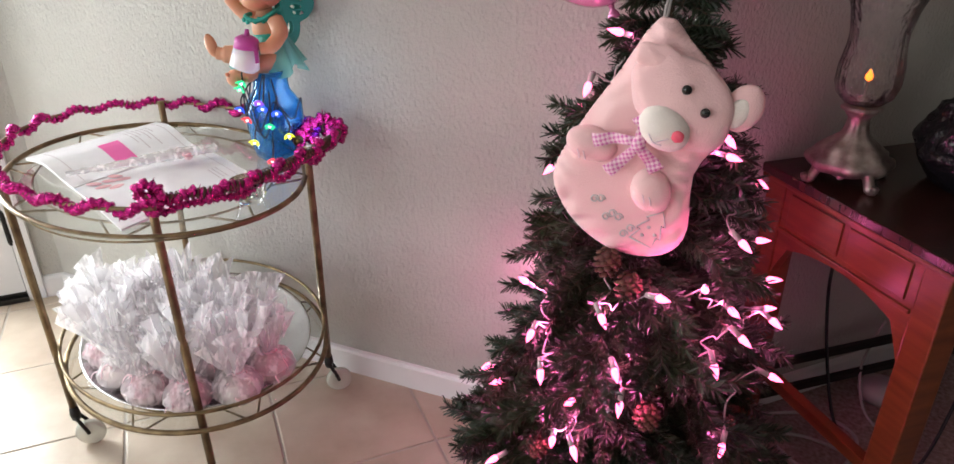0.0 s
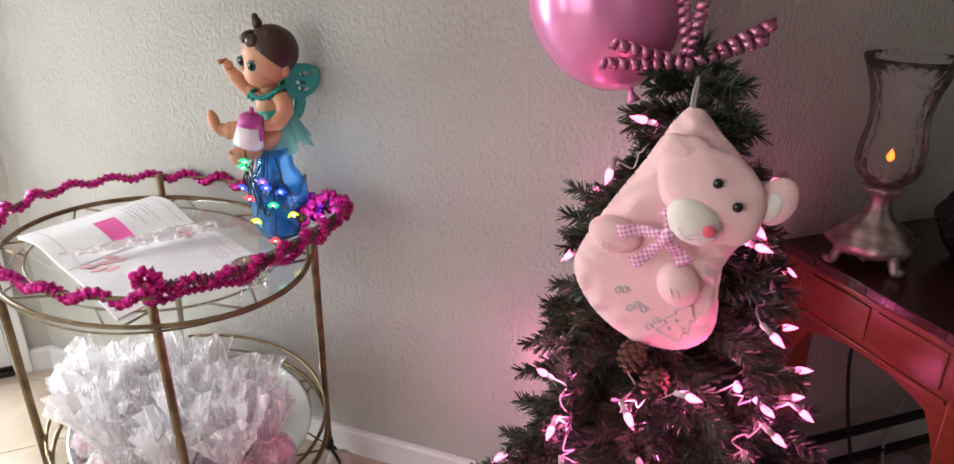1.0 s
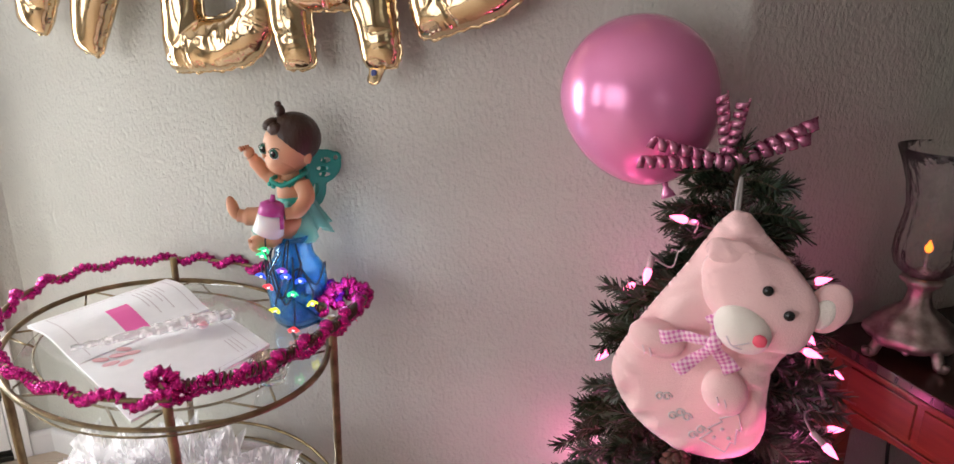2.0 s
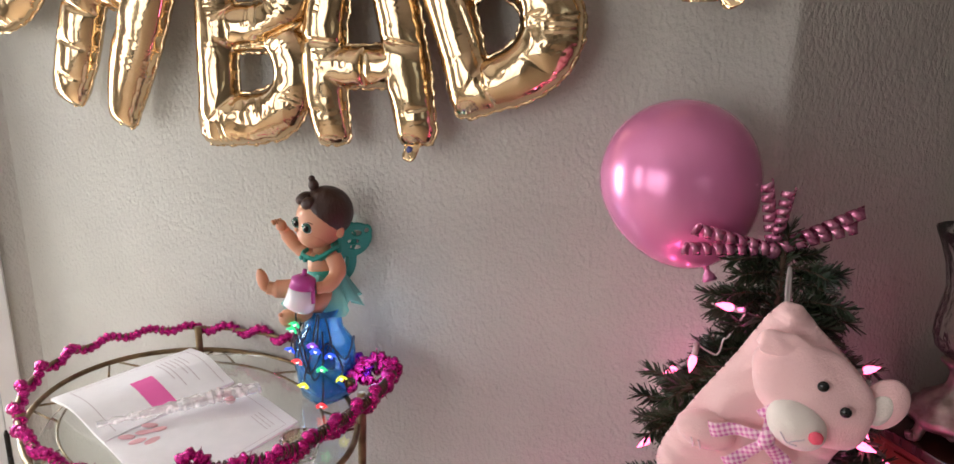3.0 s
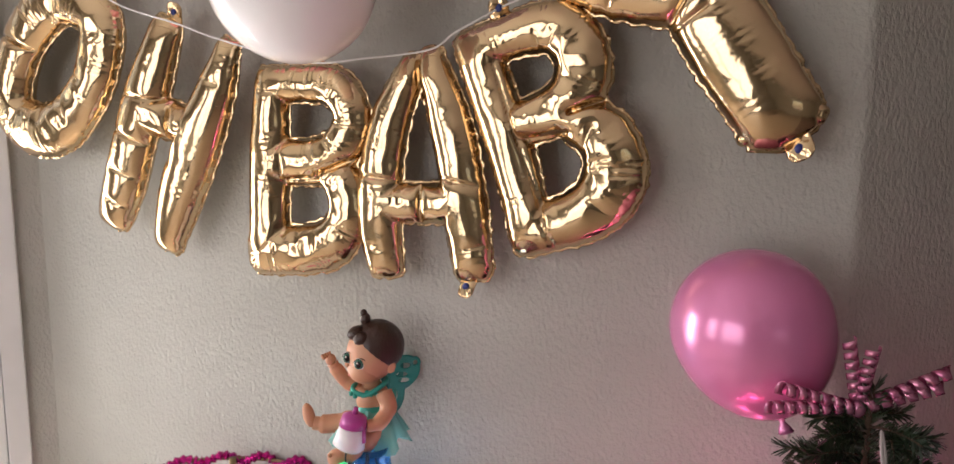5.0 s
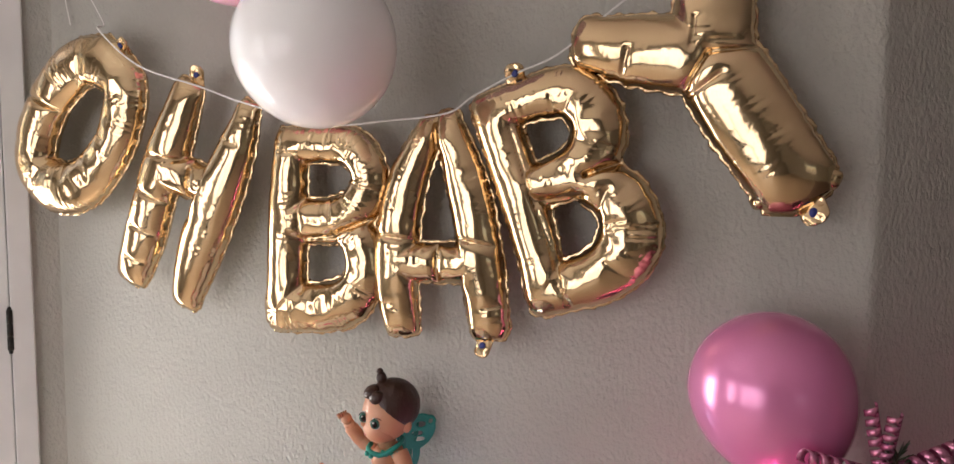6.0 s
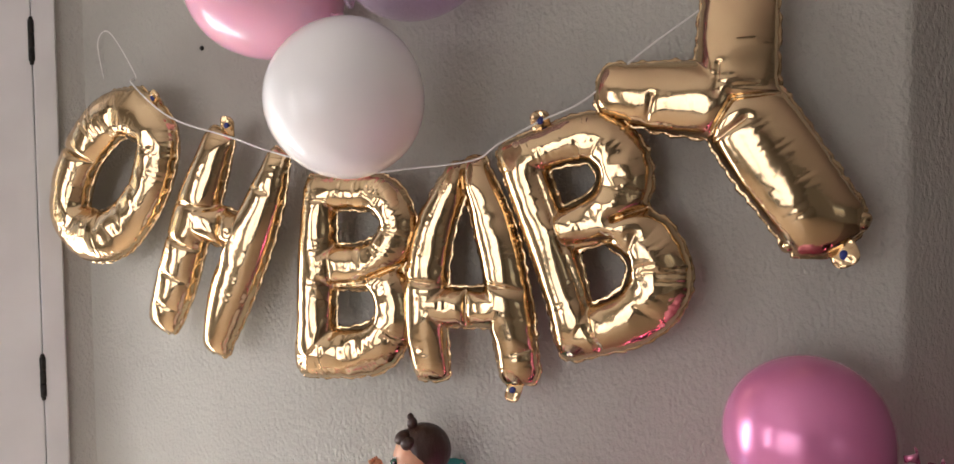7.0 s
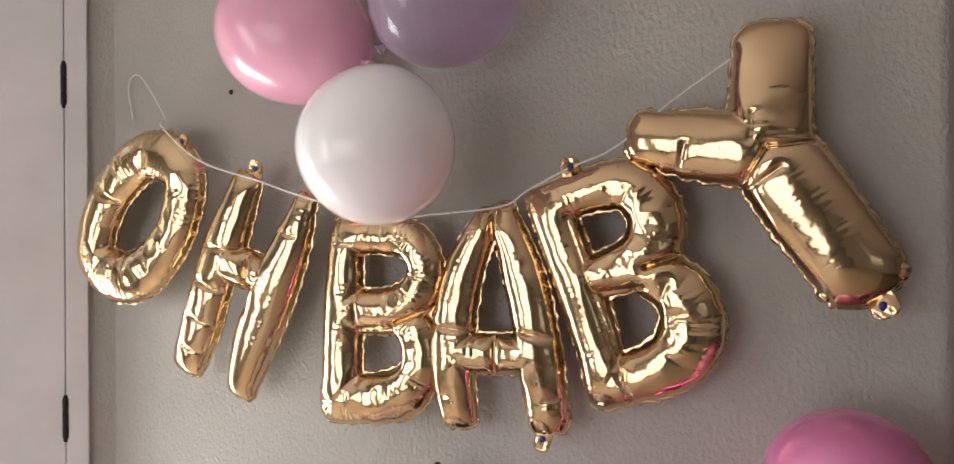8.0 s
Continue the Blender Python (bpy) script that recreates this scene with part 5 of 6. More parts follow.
verts, faces = [], []
for pts, skip in twig_lines:
    seg = [(pts[i + 1] - pts[i]).length for i in range(len(pts) - 1)]
    total = sum(seg)
    s = total * skip
    size = rnd.uniform(0.85, 1.15)
    while s < total:
        k, acc = 0, 0.0
        while k < len(seg) - 1 and acc + seg[k] < s:
            acc += seg[k]
            k += 1
        p = pts[k].lerp(pts[k + 1], min(1, (s - acc) / max(seg[k], 1e-6)))
        d = (pts[k + 1] - pts[k]).normalized()
        tip = s > total - 0.008
        for _ in range(9 if tip else 6):
            out = d.orthogonal().normalized()
            out.rotate(Matrix.Rotation(rnd.uniform(0, 6.283), 3, d))
            nd = (out * (0.45 if tip else 0.9) + d * rnd.uniform(0.5, 1.0) + Vector((0, 0, -0.04))).normalized()
            ln = rnd.uniform(0.015, 0.025) * size
            w = nd.cross(out.cross(d)).normalized() * 0.0014
            i = len(verts)
            verts += [p - w, p + w, p + nd * ln + w * 0.5, p + nd * ln - w * 0.5]
            faces.append((i, i + 1, i + 2, i + 3))
        s += 0.0036
me = bpy.data.meshes.new("needles")
me.from_pydata(verts, [], faces)
me.materials.append(NEEDLE)
needles = new("needles", me)
needles.parent = tree
tagged(needles, "dense dark green fir needles", "", "", "stuff")

# pine cones among the branches
for a, z in ((-72, 0.45), (-88, 0.66), (-103, 0.69), (-60, 0.30), (-120, 0.33), (-32, 0.40)):
    r = cone_radius(z) - 0.045
    pc = thing("pine_cone", TREE + Vector((r * math.cos(radians(a)), r * math.sin(radians(a)), z)), "small red-brown pine cone ornament on the fir tree", "ornament", "pine cones on the tree")
    bm = bmesh.new()
    ball(bm, (0, 0, 0), (0.014, 0.014, 0.020), None, 12, 8)
    for k in range(42):
        f = (k + 0.5) / 42
        t = 2.4 * k
        zz = 0.021 - 0.042 * f
        rr = 0.0185 * math.sqrt(max(0.05, 1 - (zz / 0.024) ** 2))
        ball(bm, (rr * math.cos(t), rr * math.sin(t), zz), (0.0062, 0.0062, 0.0022), pose(0, 0, 0, 0, 25, math.degrees(t)), 8, 5)
    part("cone_body", bm, CONE, pc)

# string of lights
lights = thing("string_lights", TREE, "lit pink miniature bulbs on a white cord round the fir tree", "string lights")
SEEN = [(-127, 1.03), (-30, 0.74), (-103, 0.71), (-118, 0.74), (-144, 0.61), (-52, 0.68), (-74, 0.67), (-97, 0.63), (-129, 0.55), (-39, 0.64), (4, 0.55), (-34, 0.59), (-119, 0.5), (-88, 0.55), (-48, 0.56), (-84, 0.5), (-101, 0.48), (-99, 0.4), (-44, 0.42), (-107, 0.4), (-37, 0.89), (-38, 0.86)]
extra = [(rnd.uniform(0, 200), 0.3 + 0.045 * k) for k in range(15)] + [(-150, 0.95), (-165, 0.80), (-130, 0.29), (-70, 0.27), (-30, 0.30), (-100, 0.24), (-55, 0.20), (-140, 0.42), (-12, 0.48)]
ends = []
for k, (a, z) in enumerate(SEEN + extra):
    r = cone_radius(z)
    p = room_side(TREE + Vector((r * math.cos(radians(a)), r * math.sin(radians(a)), z))) - TREE
    out = Vector((math.cos(radians(a)), math.sin(radians(a)), 0))
    d = (out * 0.6 + Vector((rnd.uniform(-0.6, 0.6), rnd.uniform(-0.3, 0.3), rnd.uniform(-1.0, 0.4)))).normalized()
    m = Matrix.Translation(p) @ d.to_track_quat("Z", "Y").to_matrix().to_4x4()
    bm = bmesh.new()
    lathe(bm, [(0.0034, 0), (0.0056, 0.004), (0.0060, 0.009), (0.0044, 0.017), (0.0016, 0.024), (0.0005, 0.027)], 12)
    bmesh.ops.transform(bm, matrix=m, verts=bm.verts)
    bulb = part("bulb", bm, BULB, lights, "lit pink bulb")
    bm = bmesh.new()
    tube(bm, [m @ Vector((0, 0, -0.020)), m @ Vector((0, 0, 0.001))], 0.0046, 10)
    part("socket", bm, CORD, bulb, "white bulb socket")
    ends.append((a, m @ Vector((0, 0, -0.020))))
order = sorted(ends, key=lambda q: (round(q[1].z / 0.11), q[0]))
for (a0, p), (a1, q) in zip(order, order[1:]):
    if abs(a0 - a1) < 55 and abs(p.z - q.z) < 0.12:
        bm = bmesh.new()
        path = [p.lerp(q, f) for f in (0, 0.2, 0.4, 0.6, 0.8, 1.0)]
        path = [path[0]] + [Vector((c.x, c.y, 0)) * (0.92 + rnd.uniform(-0.06, 0.05)) + Vector((rnd.uniform(-0.01, 0.01), 0, c.z - 0.016 + rnd.uniform(-0.014, 0.014))) for c in path[1:5]] + [path[5]]
        tube(bm, curve(path, 6), 0.0015, 6)
        part("cord", bm, CORD, lights)
for k, (a, z) in enumerate(SEEN + extra[:20]):
    lamp = bpy.data.lights.new("bulb_light", "POINT")
    lamp.energy, lamp.color, lamp.shadow_soft_size = (0.42 if k < len(SEEN) else 0.30) * (0.30 if z > 0.79 else 0.45 if z > 0.65 else 0.6 if -60 < a < 40 else 1.0), (1.0, 0.15, 0.46), 0.012
    r = cone_radius(z) + (-0.022 if k < len(SEEN) else 0.045)
    ob = new("bulb_light", lamp)
    ob.location = room_side(TREE + Vector((r * math.cos(radians(a)), r * math.sin(radians(a)), z)))

# curled ribbon bow on the tree top
bow = thing("ribbon_bow", TREE + Vector((-0.015, 0.0, 1.105)), "metallic pink curled ribbon bow on the tree top", "bow")
for dx, dz, ln, turns in ((-0.6, 1.0, 0.085, 6), (0.15, 1.0, 0.078, 6), (1.0, 0.52, 0.115, 7), (0.95, 0.34, 0.100, 6), (-1.0, 0.28, 0.105, 6), (-1.0, 0.02, 0.115, 7)):
    d = Vector((dx * 0.94, dx * 0.30 - 0.12, dz)).normalized()
    if dx == -0.6:
        d = Vector((-0.18, 0, 1)).normalized()
    s = d.orthogonal().normalized()
    t = d.cross(s)
    bm = bmesh.new()
    prev = None
    n = turns * 16
    for i in range(n + 1):
        f = i / n
        a = 2 * math.pi * turns * f
        c = d * (0.012 + ln * f)
        r = 0.0095
        o = s * math.cos(a) + t * math.sin(a)
        w = d * (ln / turns * 0.33)
        cur = (bm.verts.new(c + o * r - w), bm.verts.new(c + o * r + w), bm.verts.new(c + o * (r - 0.0007) + w), bm.verts.new(c + o * (r - 0.0007) - w))
        if prev:
            for q in range(4):
                bm.faces.new((prev[q], prev[(q + 1) % 4], cur[(q + 1) % 4], cur[q]))
        prev = cur
    part("curl", bm, RIBBONPINK, bow)
bm = bmesh.new()
ball(bm, (0, 0, 0), (0.012, 0.010, 0.014), None, 12, 8)
part("knot", bm, RIBBONPINK, bow)

# ---- plush stocking on the tree ----
SOCK = Vector((-0.17, 1.045, 0.85))
sock = thing("christmas_stocking", SOCK, "pink plush stocking with a bear head hung on the fir tree", "stocking")


def poly_sdf(points, rounding):
    pts = [(x - SOCK.x, z - SOCK.z) for x, z in points]

    def f(x, z):
        d = np.full(np.shape(x), 9.0)
        odd = np.zeros(np.shape(x), bool)
        for (ax, az), (bx, bz) in zip(pts, pts[1:] + pts[:1]):
            ex, ez = bx - ax, bz - az
            wx, wz = x - ax, z - az
            t = np.clip((wx * ex + wz * ez) / (ex * ex + ez * ez), 0, 1)
            d = np.minimum(d, np.hypot(wx - ex * t, wz - ez * t))
            odd ^= ((az > z) != (bz > z)) & (x < (bx - ax) * (z - az) / (bz - az + 1e-12) + ax)
        return np.where(odd, d, -d) + rounding
    return f


outline = [(-0.153, 1.060), (-0.200, 0.985), (-0.252, 0.902), (-0.290, 0.826), (-0.284, 0.782), (-0.252, 0.738), (-0.205, 0.708), (-0.150, 0.700), (-0.108, 0.716), (-0.090, 0.755), (-0.092, 0.845), (-0.060, 0.905), (-0.045, 0.945), (-0.070, 0.985), (-0.115, 1.030)]
smooth_outline = [(p.x, p.y) for p in curve([Vector((x, z, 0)) for x, z in outline], 3, True)]
bm = bmesh.new()
pillow(bm, poly_sdf(smooth_outline, 0.008), (-0.16, -0.18), (0.17, 0.24), 0.005, 0.022, 0.002, 0.05, 1.0, lambda x, z: 0.26 * np.sin(60 * x + 25 * z) * np.sin(38 * z) + 0.16 * np.sin(130 * x - 70 * z) + 0.30 * np.sin(95 * (x + 0.7 * z) + 8 * np.sin(30 * z)))
part("sock", bm, PLUSH, sock)


def at(x, z, y=0.0):
    return Vector((x - SOCK.x, y, z - SOCK.z))


def lump(name, x, z, y, r, rot, mat, label="", parent=None, dent=0.03):
    bm = bmesh.new()
    vs = ball(bm, (0, 0, 0), 1.0, None, 30, 20)
    for v in vs:
        k = 1 + dent * noise.noise(v.co * 1.7 + Vector((x * 50, z * 50, 0)))
        v.co = Vector((v.co.x * r[0] * k, v.co.y * r[1] * k, v.co.z * r[2] * k))
    bmesh.ops.transform(bm, matrix=Matrix.Translation(at(x, z, y)) @ pose(0, 0, 0, 0, rot, 0), verts=bm.verts)
    return part(name, bm, mat, parent or sock, label)


head = lump("head", -0.112, 0.958, -0.022, (0.082, 0.034, 0.060), 40, PLUSH, "pink plush bear head", dent=0.14)
lump("ear", -0.147, 1.015, -0.026, (0.036, 0.012, 0.020), 14, PLUSH, "", head, 0.25)
ear = lump("ear", -0.030, 0.955, -0.014, (0.026, 0.013, 0.035), 20, PLUSH, "", head)
lump("muzzle", -0.128, 0.926, -0.052, (0.038, 0.022, 0.030), 32, PLUSHWHITE, "white plush muzzle", head)
lump("inner_ear", -0.036, 0.950, -0.024, (0.014, 0.006, 0.022), 20, PLUSHWHITE, "white inner ear", head)
lump("nose", -0.106, 0.923, -0.073, (0.0085, 0.005, 0.0085), 30, NOSE, "red felt nose", head, 0.1)
for x, z in ((-0.104, 0.984), (-0.076, 0.955)):
    lump("eye", x, z, -0.0555, (0.0068, 0.005, 0.0068), 0, EYEDARK, "black button eye", head, 0)
bm = bmesh.new()
tube(bm, curve([at(-0.146, 0.922, -0.071), at(-0.138, 0.911, -0.0735), at(-0.126, 0.908, -0.0735)], 8), 0.0009, 5)
tube(bm, curve([at(-0.136, 0.911, -0.0735), at(-0.118, 0.919, -0.0745)], 8), 0.0008, 5)
part("mouth", bm, INK, head, "stitched mouth")
lump("paw", -0.236, 0.880, -0.024, (0.040, 0.019, 0.027), 12, PLUSH, "pink plush paw")
lump("paw", -0.140, 0.818, -0.026, (0.030, 0.019, 0.036), -18, PLUSH, "pink plush paw")
for x, z in ((-0.252, 0.868), (-0.243, 0.866), (-0.149, 0.810), (-0.139, 0.808)):
    bm = bmesh.new()
    tube(bm, curve([at(x, z + 0.008, -0.0445), at(x + 0.003, z, -0.045), at(x + 0.003, z - 0.006, -0.042)], 5), 0.0011, 5)
    part("stitch", bm, PALERIBBON, sock)
# gingham bow: two tails, two loops, a knot
for pts, w in (([(-0.164, 0.904), (-0.200, 0.900), (-0.230, 0.892)], 0.011), ([(-0.162, 0.897), (-0.184, 0.868), (-0.206, 0.846)], 0.011), ([(-0.158, 0.894), (-0.142, 0.872), (-0.132, 0.858)], 0.013), ([(-0.160, 0.909), (-0.156, 0.925), (-0.166, 0.938)], 0.013)):
    bm = bmesh.new()
    line = curve([at(x, z, -0.054 + 0.006 * i) for i, (x, z) in enumerate(pts)], 8)
    for k in (0, 1):
        prev = None
        for i, p in enumerate(line):
            d = (line[min(i + 1, len(line) - 1)] - line[max(i - 1, 0)]).normalized()
            s = Vector((d.z, 0, -d.x)).normalized() * w * (0.55 + 0.45 * i / len(line))
            lift = Vector((0, -0.003 * math.sin(i * 0.6) + 0.0012 * k, 0))
            cur = (bm.verts.new(p - s + lift), bm.verts.new(p + lift + Vector((0, -0.003, 0))), bm.verts.new(p + s + lift))
            if prev:
                bm.faces.new((prev[0], prev[1], cur[1], cur[0]))
                bm.faces.new((prev[1], prev[2], cur[2], cur[1]))
            prev = cur
    part("bow_loop", bm, GINGHAM, sock, "pink and white gingham bow")
lump("bow_knot", -0.160, 0.901, -0.058, (0.010, 0.008, 0.013), 20, GINGHAM, "gingham knot")
# embroidered little tree and curls
bm = bmesh.new()
zig = [(-0.165, 0.735), (-0.150, 0.752), (-0.156, 0.755), (-0.138, 0.770), (-0.142, 0.774), (-0.118, 0.786), (-0.112, 0.760), (-0.118, 0.762), (-0.118, 0.738), (-0.124, 0.740), (-0.130, 0.722), (-0.165, 0.735)]
tube(bm, [at(x, z, -0.0235) for x, z in zig], 0.0013, 5)
for x, z in ((-0.137, 0.757), (-0.146, 0.742), (-0.127, 0.745)):
    ball(bm, at(x, z, -0.0235), (0.003, 0.0015, 0.003), None, 8, 6)
part("embroidery", bm, EMBROIDERY, sock, "silver embroidered tree")
for k in range(7):
    bm = bmesh.new()
    cx, cz = -0.225 + 0.010 * k, 0.790 - 0.008 * k + 0.012 * math.sin(2.2 * k)
    tube(bm, [at(cx + 0.007 * math.cos(t) * (1 - t / 12), cz + 0.007 * math.sin(t) * (1 - t / 12), -0.0225) for t in [0.45 * j for j in range(18)]], 0.0014, 5)
    part("embroidery", bm, EMBROIDERY, sock)
bm = bmesh.new()
tube(bm, curve([at(-0.153, 1.056), at(-0.1545, 1.078, 0.02), at(-0.1525, 1.100, 0.05), at(-0.1505, 1.078, 0.022), at(-0.151, 1.056)], 6), 0.0022, 6, flat=0.5)
part("hanging_loop", bm, CORD, sock, "white hanging loop")
# ---- console table with lamp ----
TAB = pose(0.028, 1.55, 0, 0, 0, -50)
TAB_H, TAB_D, TAB_L = 0.70, 0.455, 1.15
table = new("console_table")
table.matrix_world = TAB
tagged(table, "cherry wood console table with a dark top against the wall", "table")


def tbox(name, lo, hi, mat, label="", bev=0.003, parent=None):
    """x runs along the table's end, y along its length."""
    bm = bmesh.new()
    box(bm, lo, hi, None, bev)
    bmesh.ops.recalc_face_normals(bm, faces=bm.faces)
    return part(name, bm, mat, parent or table, label, False)


tbox("tabletop", (-0.008, -0.014, TAB_H - 0.020), (TAB_D + 0.012, TAB_L, TAB_H), WOODTOP, "dark stained tabletop")
tbox("top_edge", (-0.006, -0.012, TAB_H - 0.030), (TAB_D + 0.010, TAB_L - 0.002, TAB_H - 0.0205), WOOD)
for x, y in ((0.0, 0.0), (TAB_D - 0.055, 0.0), (0.0, TAB_L - 0.06), (TAB_D - 0.055, TAB_L - 0.06)):
    tbox("leg", (x, y, 0), (x + 0.055, y + 0.055, TAB_H - 0.031), WOOD, "", 0.004)
for y0 in (0.004, TAB_L - 0.056):
    # arched end apron with two raised panels
    bm = bmesh.new()
    n = 20
    up, dn = TAB_H - 0.031, TAB_H - 0.185
    prof = [(0.0555 + (TAB_D - 0.111) * i / n, dn + 0.045 * (math.sin(math.pi * i / n) ** 0.7) - (0.05 * (1 - min(i, n - i) / 2.0) if min(i, n - i) < 2 else 0)) for i in range(n + 1)]
    lo = [bm.verts.new((x, y0, z)) for x, z in prof]
    lo2 = [bm.verts.new((x, y0, up)) for x, z in prof]
    hi = [bm.verts.new((x, y0 + 0.022, z)) for x, z in prof]
    hi2 = [bm.verts.new((x, y0 + 0.022, up)) for x, z in prof]
    for i in range(n):
        bm.faces.new((lo[i], lo[i + 1], lo2[i + 1], lo2[i]))
        bm.faces.new((hi[i + 1], hi[i], hi2[i], hi2[i + 1]))
        bm.faces.new((lo[i + 1], lo[i], hi[i], hi[i + 1]))
        bm.faces.new((lo2[i], lo2[i + 1], hi2[i + 1], hi2[i]))
    apron = part("apron", bm, WOOD, table, "arched apron", False)
    mid = TAB_D / 2
    for x0, x1 in ((0.075, mid - 0.008), (mid + 0.008, TAB_D - 0.075)):
        tbox("panel", (x0, y0 - 0.004, dn + 0.072), (x1, y0 + 0.001, up - 0.012), WOOD, "", 0.002, apron)
    tbox("moulding", (0.058, y0 - 0.006, dn + 0.052), (TAB_D - 0.058, y0 + 0.001, dn + 0.061), WOOD, "", 0.002, apron)
for x in (0.006, TAB_D - 0.028):
    tbox("apron", (x, 0.0555, TAB_H - 0.16), (x + 0.022, TAB_L - 0.0605, TAB_H - 0.031), WOOD)
for y in (0.014, TAB_L - 0.05):
    tbox("stretcher", (0.055, y, 0.195), (TAB_D - 0.055, y + 0.026, 0.222), WOOD)
for z in (0.085, 0.172):
    tbox("back_rail", (0.018, 0.055, z - 0.010), (0.034, TAB_L - 0.06, z + 0.010), DARKMETAL, "dark back rail")

LAMP = Vector((0.165, 1.505, TAB_H))
lamp = thing("candle_lamp", LAMP, "antique pewter candle lamp with a cut crystal shade", "lamp")
bm = bmesh.new()
lobed = lambda t, z: 1 + 0.05 * math.cos(8 * t)
lathe(bm, [(0.020, 0.026), (0.070, 0.028), (0.079, 0.040), (0.077, 0.050), (0.064, 0.056), (0.062, 0.066), (0.046, 0.078), (0.025, 0.096), (0.020, 0.112), (0.019, 0.126), (0.026, 0.136), (0.034, 0.142), (0.036, 0.148), (0.030, 0.152), (0.010, 0.152)], 40, wave=lobed)
part("pedestal", bm, PEWTER, lamp)
for k in range(4):
    a = math.pi / 2 * k + 0.55
    d = Vector((math.cos(a), math.sin(a), 0))
    bm = bmesh.new()
    tube(bm, curve([d * 0.050 + Vector((0, 0, 0.050)), d * 0.064 + Vector((0, 0, 0.030)), d * 0.074 + Vector((0, 0, 0.012)), d * 0.086 + Vector((0, 0, 0.008)), d * 0.090 + Vector((0, 0, 0.018))], 5), [0.014] * 6 + [0.010] * 8 + [0.007] * 7, 10)
    ball(bm, d * 0.076 + Vector((0, 0, 0.0085)), (0.011, 0.011, 0.0085), None, 10, 8)
    part("foot", bm, PEWTER, lamp)
    bm = bmesh.new()
    for j in range(5):
        b = a + 0.785 + (j - 2) * 0.16
        ball(bm, (0.060 * math.cos(b), 0.060 * math.sin(b), 0.036 - 0.005 * (2 - abs(j - 2))), 0.008, None, 8, 6)
    part("scroll", bm, PEWTER, lamp)
cut = lambda t, z: 1 + 0.018 * math.cos(16 * t) * (1 if z < 0.30 else 0.5)
bm = bmesh.new()
lathe(bm, [(0.012, 0.153), (0.034, 0.156), (0.050, 0.172), (0.057, 0.195), (0.056, 0.225), (0.050, 0.262), (0.049, 0.285), (0.056, 0.325), (0.068, 0.360), (0.078, 0.385), (0.0755, 0.385), (0.065, 0.360), (0.053, 0.325), (0.046, 0.285), (0.047, 0.262), (0.053, 0.225), (0.054, 0.195), (0.047, 0.175), (0.032, 0.160), (0.010, 0.157)], 64, wave=cut)
part("crystal_shade", bm, CRYSTAL, lamp, "flared cut crystal shade")
bm = bmesh.new()
lathe(bm, [(0.004, 0.158), (0.012, 0.159), (0.012, 0.166), (0.003, 0.170), (0.0025, 0.199), (0.001, 0.200)], 24)
candle = part("candle", bm, PEWTER, lamp, "slim candle stem")
bm = bmesh.new()
lathe(bm, [(0.001, 0.196), (0.006, 0.201), (0.007, 0.207), (0.003, 0.215), (0.0005, 0.220)], 14)
part("flame", bm, FLAME, candle, "amber flame")

# crumpled black bag with a red top
bag = thing("plastic_bag", LAMP + Vector((0.225, 0.055, 0)), "crumpled shiny black plastic bag with red top on the table", "bag")
bm = bmesh.new()
vs = bmesh.ops.create_icosphere(bm, subdivisions=5, radius=1.0)["verts"]
for v in vs:
    p = v.co.copy()
    k = 1 + 0.16 * noise.noise(p * 2.1) + 0.10 * noise.noise(p * 5.3) + 0.05 * noise.noise(p * 12)
    taper = 1 - 0.55 * max(0, p.z)
    v.co = Vector((p.x * 0.11 * k * taper, p.y * 0.12 * k * taper, max(0.0, (p.z + 0.82) * 0.115 * k)))
part("body", bm, BLACKBAG, bag)
bm = bmesh.new()
vs = bmesh.ops.create_icosphere(bm, subdivisions=3, radius=1.0)["verts"]
for v in vs:
    k = 1 + 0.25 * noise.noise(v.co * 2.5)
    v.co = Vector((v.co.x * 0.035 * k + 0.01, v.co.y * 0.035 * k, v.co.z * 0.02 * k + 0.205))
part("red_top", bm, REDBIT, bag, "red plastic top")

# round dark wall plaque, seen at its rim
plaque_at = Vector((0.310, 1.857, 1.262))
bm = bmesh.new()
lathe(bm, [(0.010, 0.004), (0.095, 0.004), (0.105, 0.012), (0.120, 0.018), (0.128, 0.010), (0.130, 0.0)], 48)
bmesh.ops.transform(bm, matrix=Matrix.Translation(plaque_at) @ pose(0, 0, 0, 90, 0, 45), verts=bm.verts)
solid("wall_plaque", bm, BLACKFRAME, "round black framed plaque on the shaded wall", "wall decor", smooth=True)


def cord(name, pts, r, mat, label):
    bm = bmesh.new()
    tube(bm, curve(pts, 10), r, 8)
    solid(name, bm, mat, label, "cable", smooth=True)


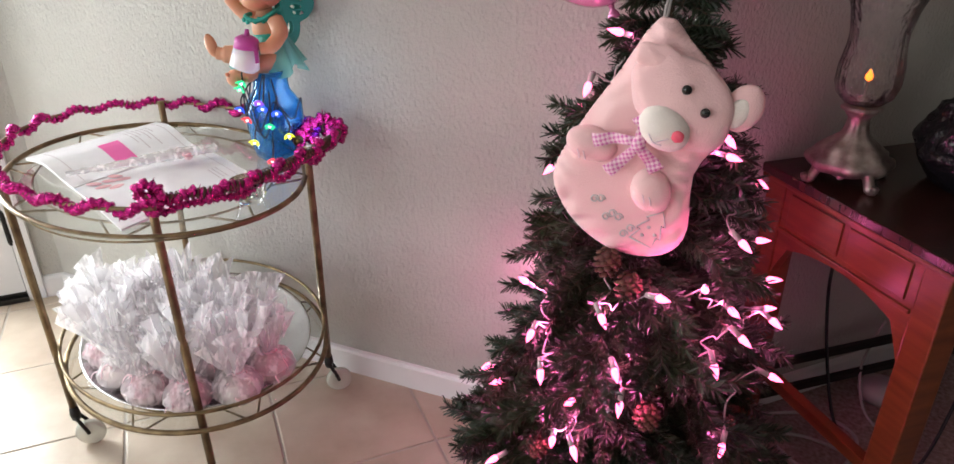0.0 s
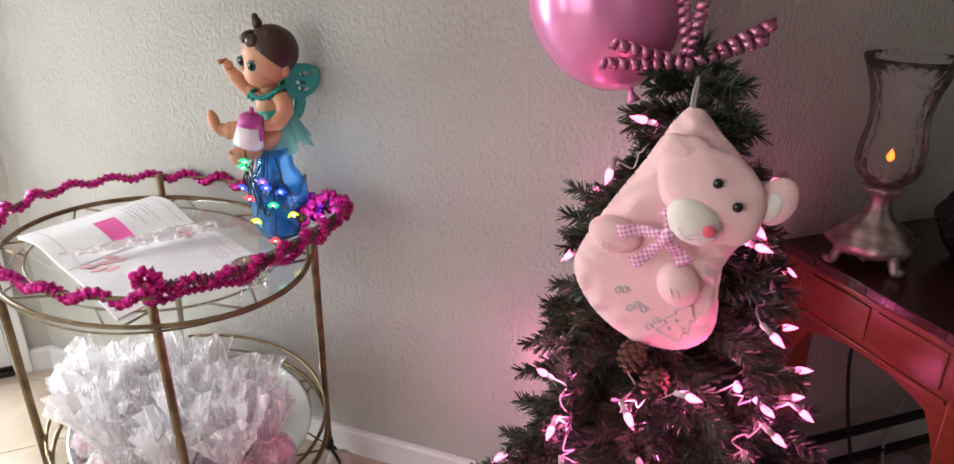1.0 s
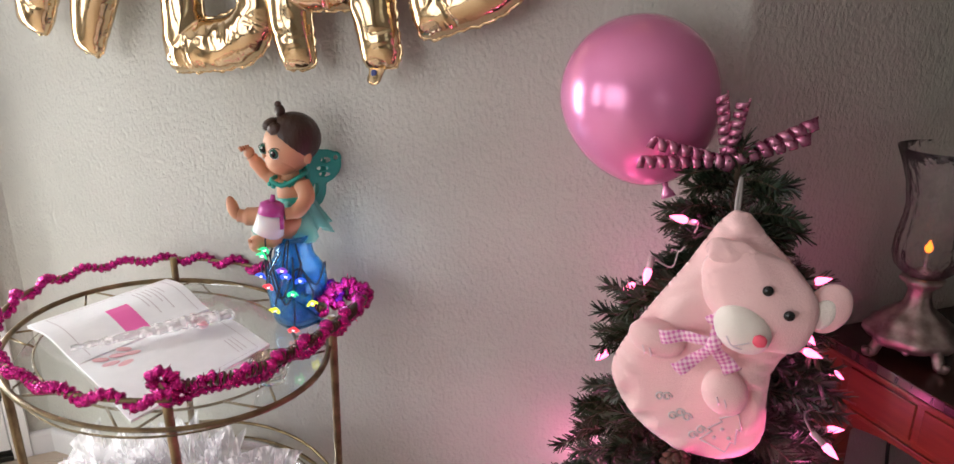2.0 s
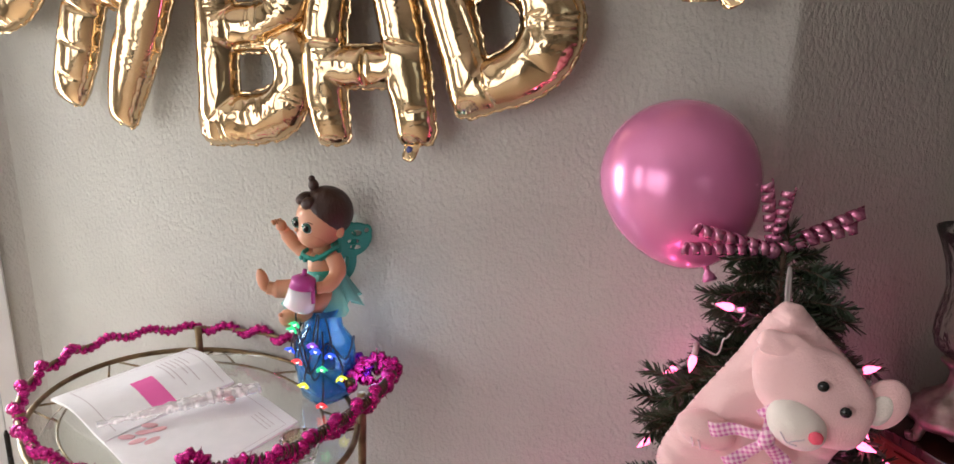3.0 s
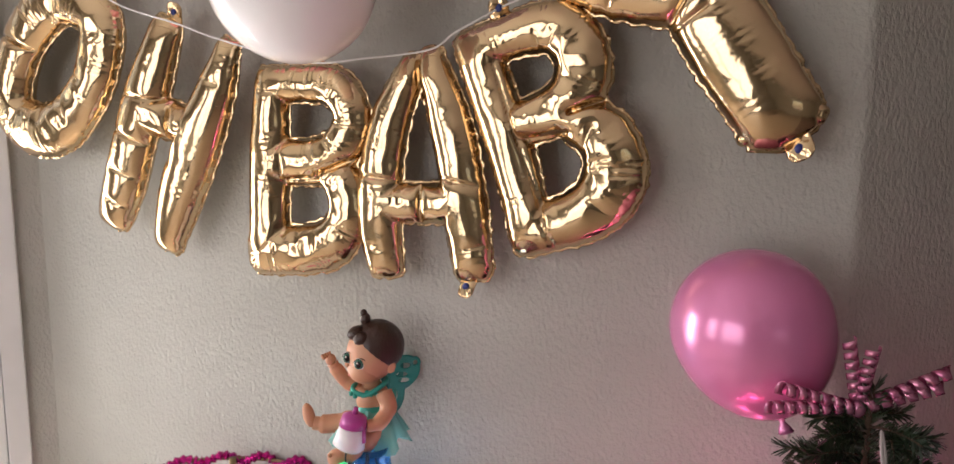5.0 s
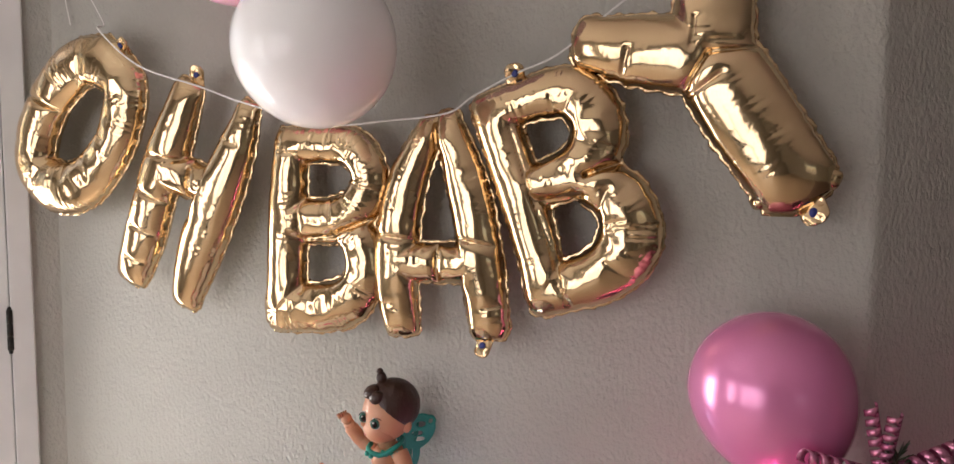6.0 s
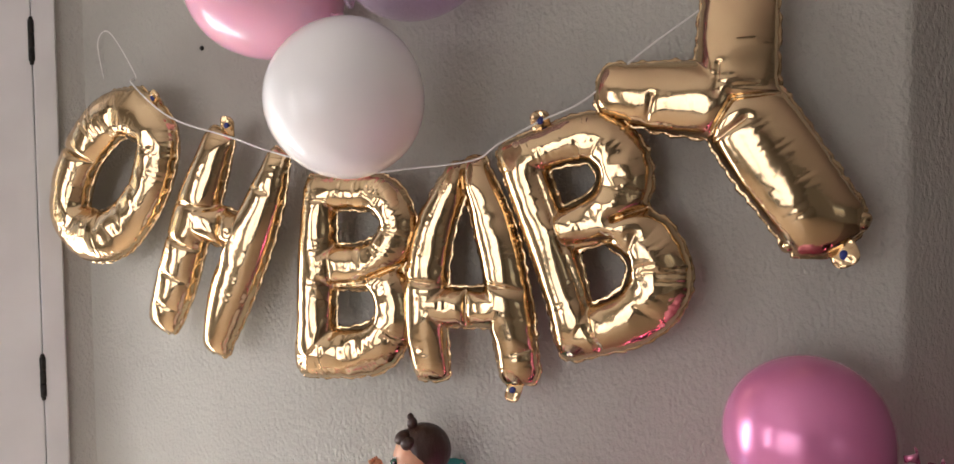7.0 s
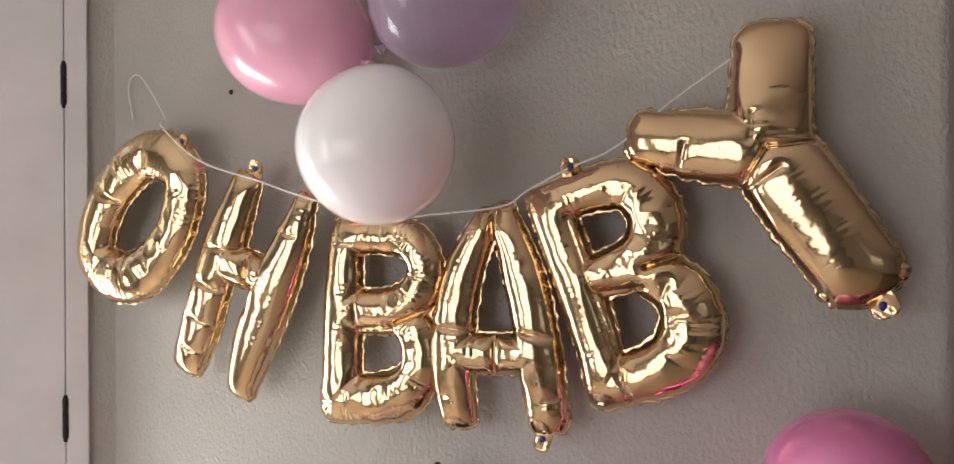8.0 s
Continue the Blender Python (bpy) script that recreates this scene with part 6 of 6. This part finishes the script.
cord("power_cord", [(0.215, 1.700, 0.62), (0.208, 1.705, 0.45), (0.215, 1.700, 0.32), (0.245, 1.665, 0.16), (0.285, 1.62, 0.03), (0.33, 1.57, 0.006)], 0.004, BLACKCORD, "black power cord hanging behind the table")
cord("power_cord", [(0.52, 1.64, 0.42), (0.51, 1.60, 0.25), (0.47, 1.52, 0.10), (0.41, 1.43, 0.02), (0.36, 1.36, 0.006)], 0.004, BLACKCORD, "black power cord hanging under the table")
cord("extension_cord", [(0.05, 1.57, 0.006), (0.14, 1.62, 0.006), (0.26, 1.66, 0.006), (0.34, 1.60, 0.006), (0.30, 1.48, 0.006), (0.22, 1.45, 0.006), (0.16, 1.50, 0.006)], 0.004, CORD, "white extension cord looped on the carpet")
cord("extension_cord", [(0.10, 1.50, 0.006), (0.20, 1.56, 0.006), (0.32, 1.52, 0.012), (0.33, 1.42, 0.006), (0.26, 1.36, 0.006), (0.20, 1.40, 0.006)], 0.004, CORD, "white extension cord looped on the carpet")
cord("extension_cord", [(0.38, 1.86, 0.20), (0.34, 1.78, 0.10), (0.36, 1.70, 0.02), (0.42, 1.62, 0.006)], 0.0035, CORD, "white cord running down the shaded wall")
bm = bmesh.new()
lathe(bm, [(0.02, 0.0), (0.045, 0.002), (0.052, 0.02), (0.045, 0.045), (0.02, 0.052)], 24)
solid("white_jar", bm, CORD, "small white round plastic container on the carpet", "container", smooth=True, at=Matrix.Translation((0.40, 1.80, 0.001)))
# ---- floor: grout bed, carpet, tiles ----
CARPET_U = 0.778
bm = bmesh.new()
prism(bm, [tuple(uv(*q)[:2]) for q in ((U_L - 0.12, V_B - 0.12), (CARPET_U, V_B - 0.12), (CARPET_U, DOOR_V + 0.12), (U_L - 0.12, DOOR_V + 0.12))], -0.08, -0.003)
floor = solid("floor", bm, GROUT, "beige ceramic tile floor with pale grout", "floor", "structure")
bm = bmesh.new()
prism(bm, [tuple(uv(*q)[:2]) for q in ((CARPET_U, V_B - 0.12), (U_R + 0.12, V_B - 0.12), (U_R + 0.12, DARK_V + 0.12), (CARPET_U, DARK_V + 0.12))], -0.08, 0.001)
solid("carpet", bm, CARPET, "speckled brown carpet beyond the tiles", "carpet", "structure")
TS, GAP = 0.3525, 0.006


def tile_mesh(name, du, dv):
    bm = bmesh.new()
    box(bm, (GAP / 2, GAP / 2, -0.03), (du - GAP / 2, dv - GAP / 2, 0.0), None, 0.003)
    return finish(name, bm, TILE, False)


whole = tile_mesh("tile", TS, TS)
u = CARPET_U
iu = 0
while u > U_L:
    u -= TS
    v = 1.287 + 4 * TS
    while v > V_B:
        v -= TS
        # keep the tiles on the room's side of the letters' wall and the door wall
        cu, cv = u + TS / 2, v + TS / 2
        mid = uv(cu, cv)
        if mid.y > WALL_Y + 0.17 or v > DOOR_V:
            continue
        me = whole
        dv = min(TS, DOOR_V + 0.02 - v)
        if dv < TS:
            if dv < 0.03:
                continue
            me = tile_mesh("tile", TS, dv)
        elif uv(u + TS, v + TS).y > WALL_Y + 0.05:
            # cut along the wall
            bm = bmesh.new()
            bm.from_mesh(whole)
            n = Vector((S2, S2, 0))
            bmesh.ops.bisect_plane(bm, geom=bm.verts[:] + bm.edges[:] + bm.faces[:], plane_co=n * (((WALL_Y + 0.04) - uv(u, v).y)), plane_no=n, clear_outer=True)
            me = finish("tile", bm, TILE, False)
        ob = new("tile", me)
        ob.parent = floor
        ob.matrix_world = Matrix.Translation(uv(u, v, random.uniform(-0.0006, 0.0006))) @ pose(0, 0, 0, 0, 0, 45)
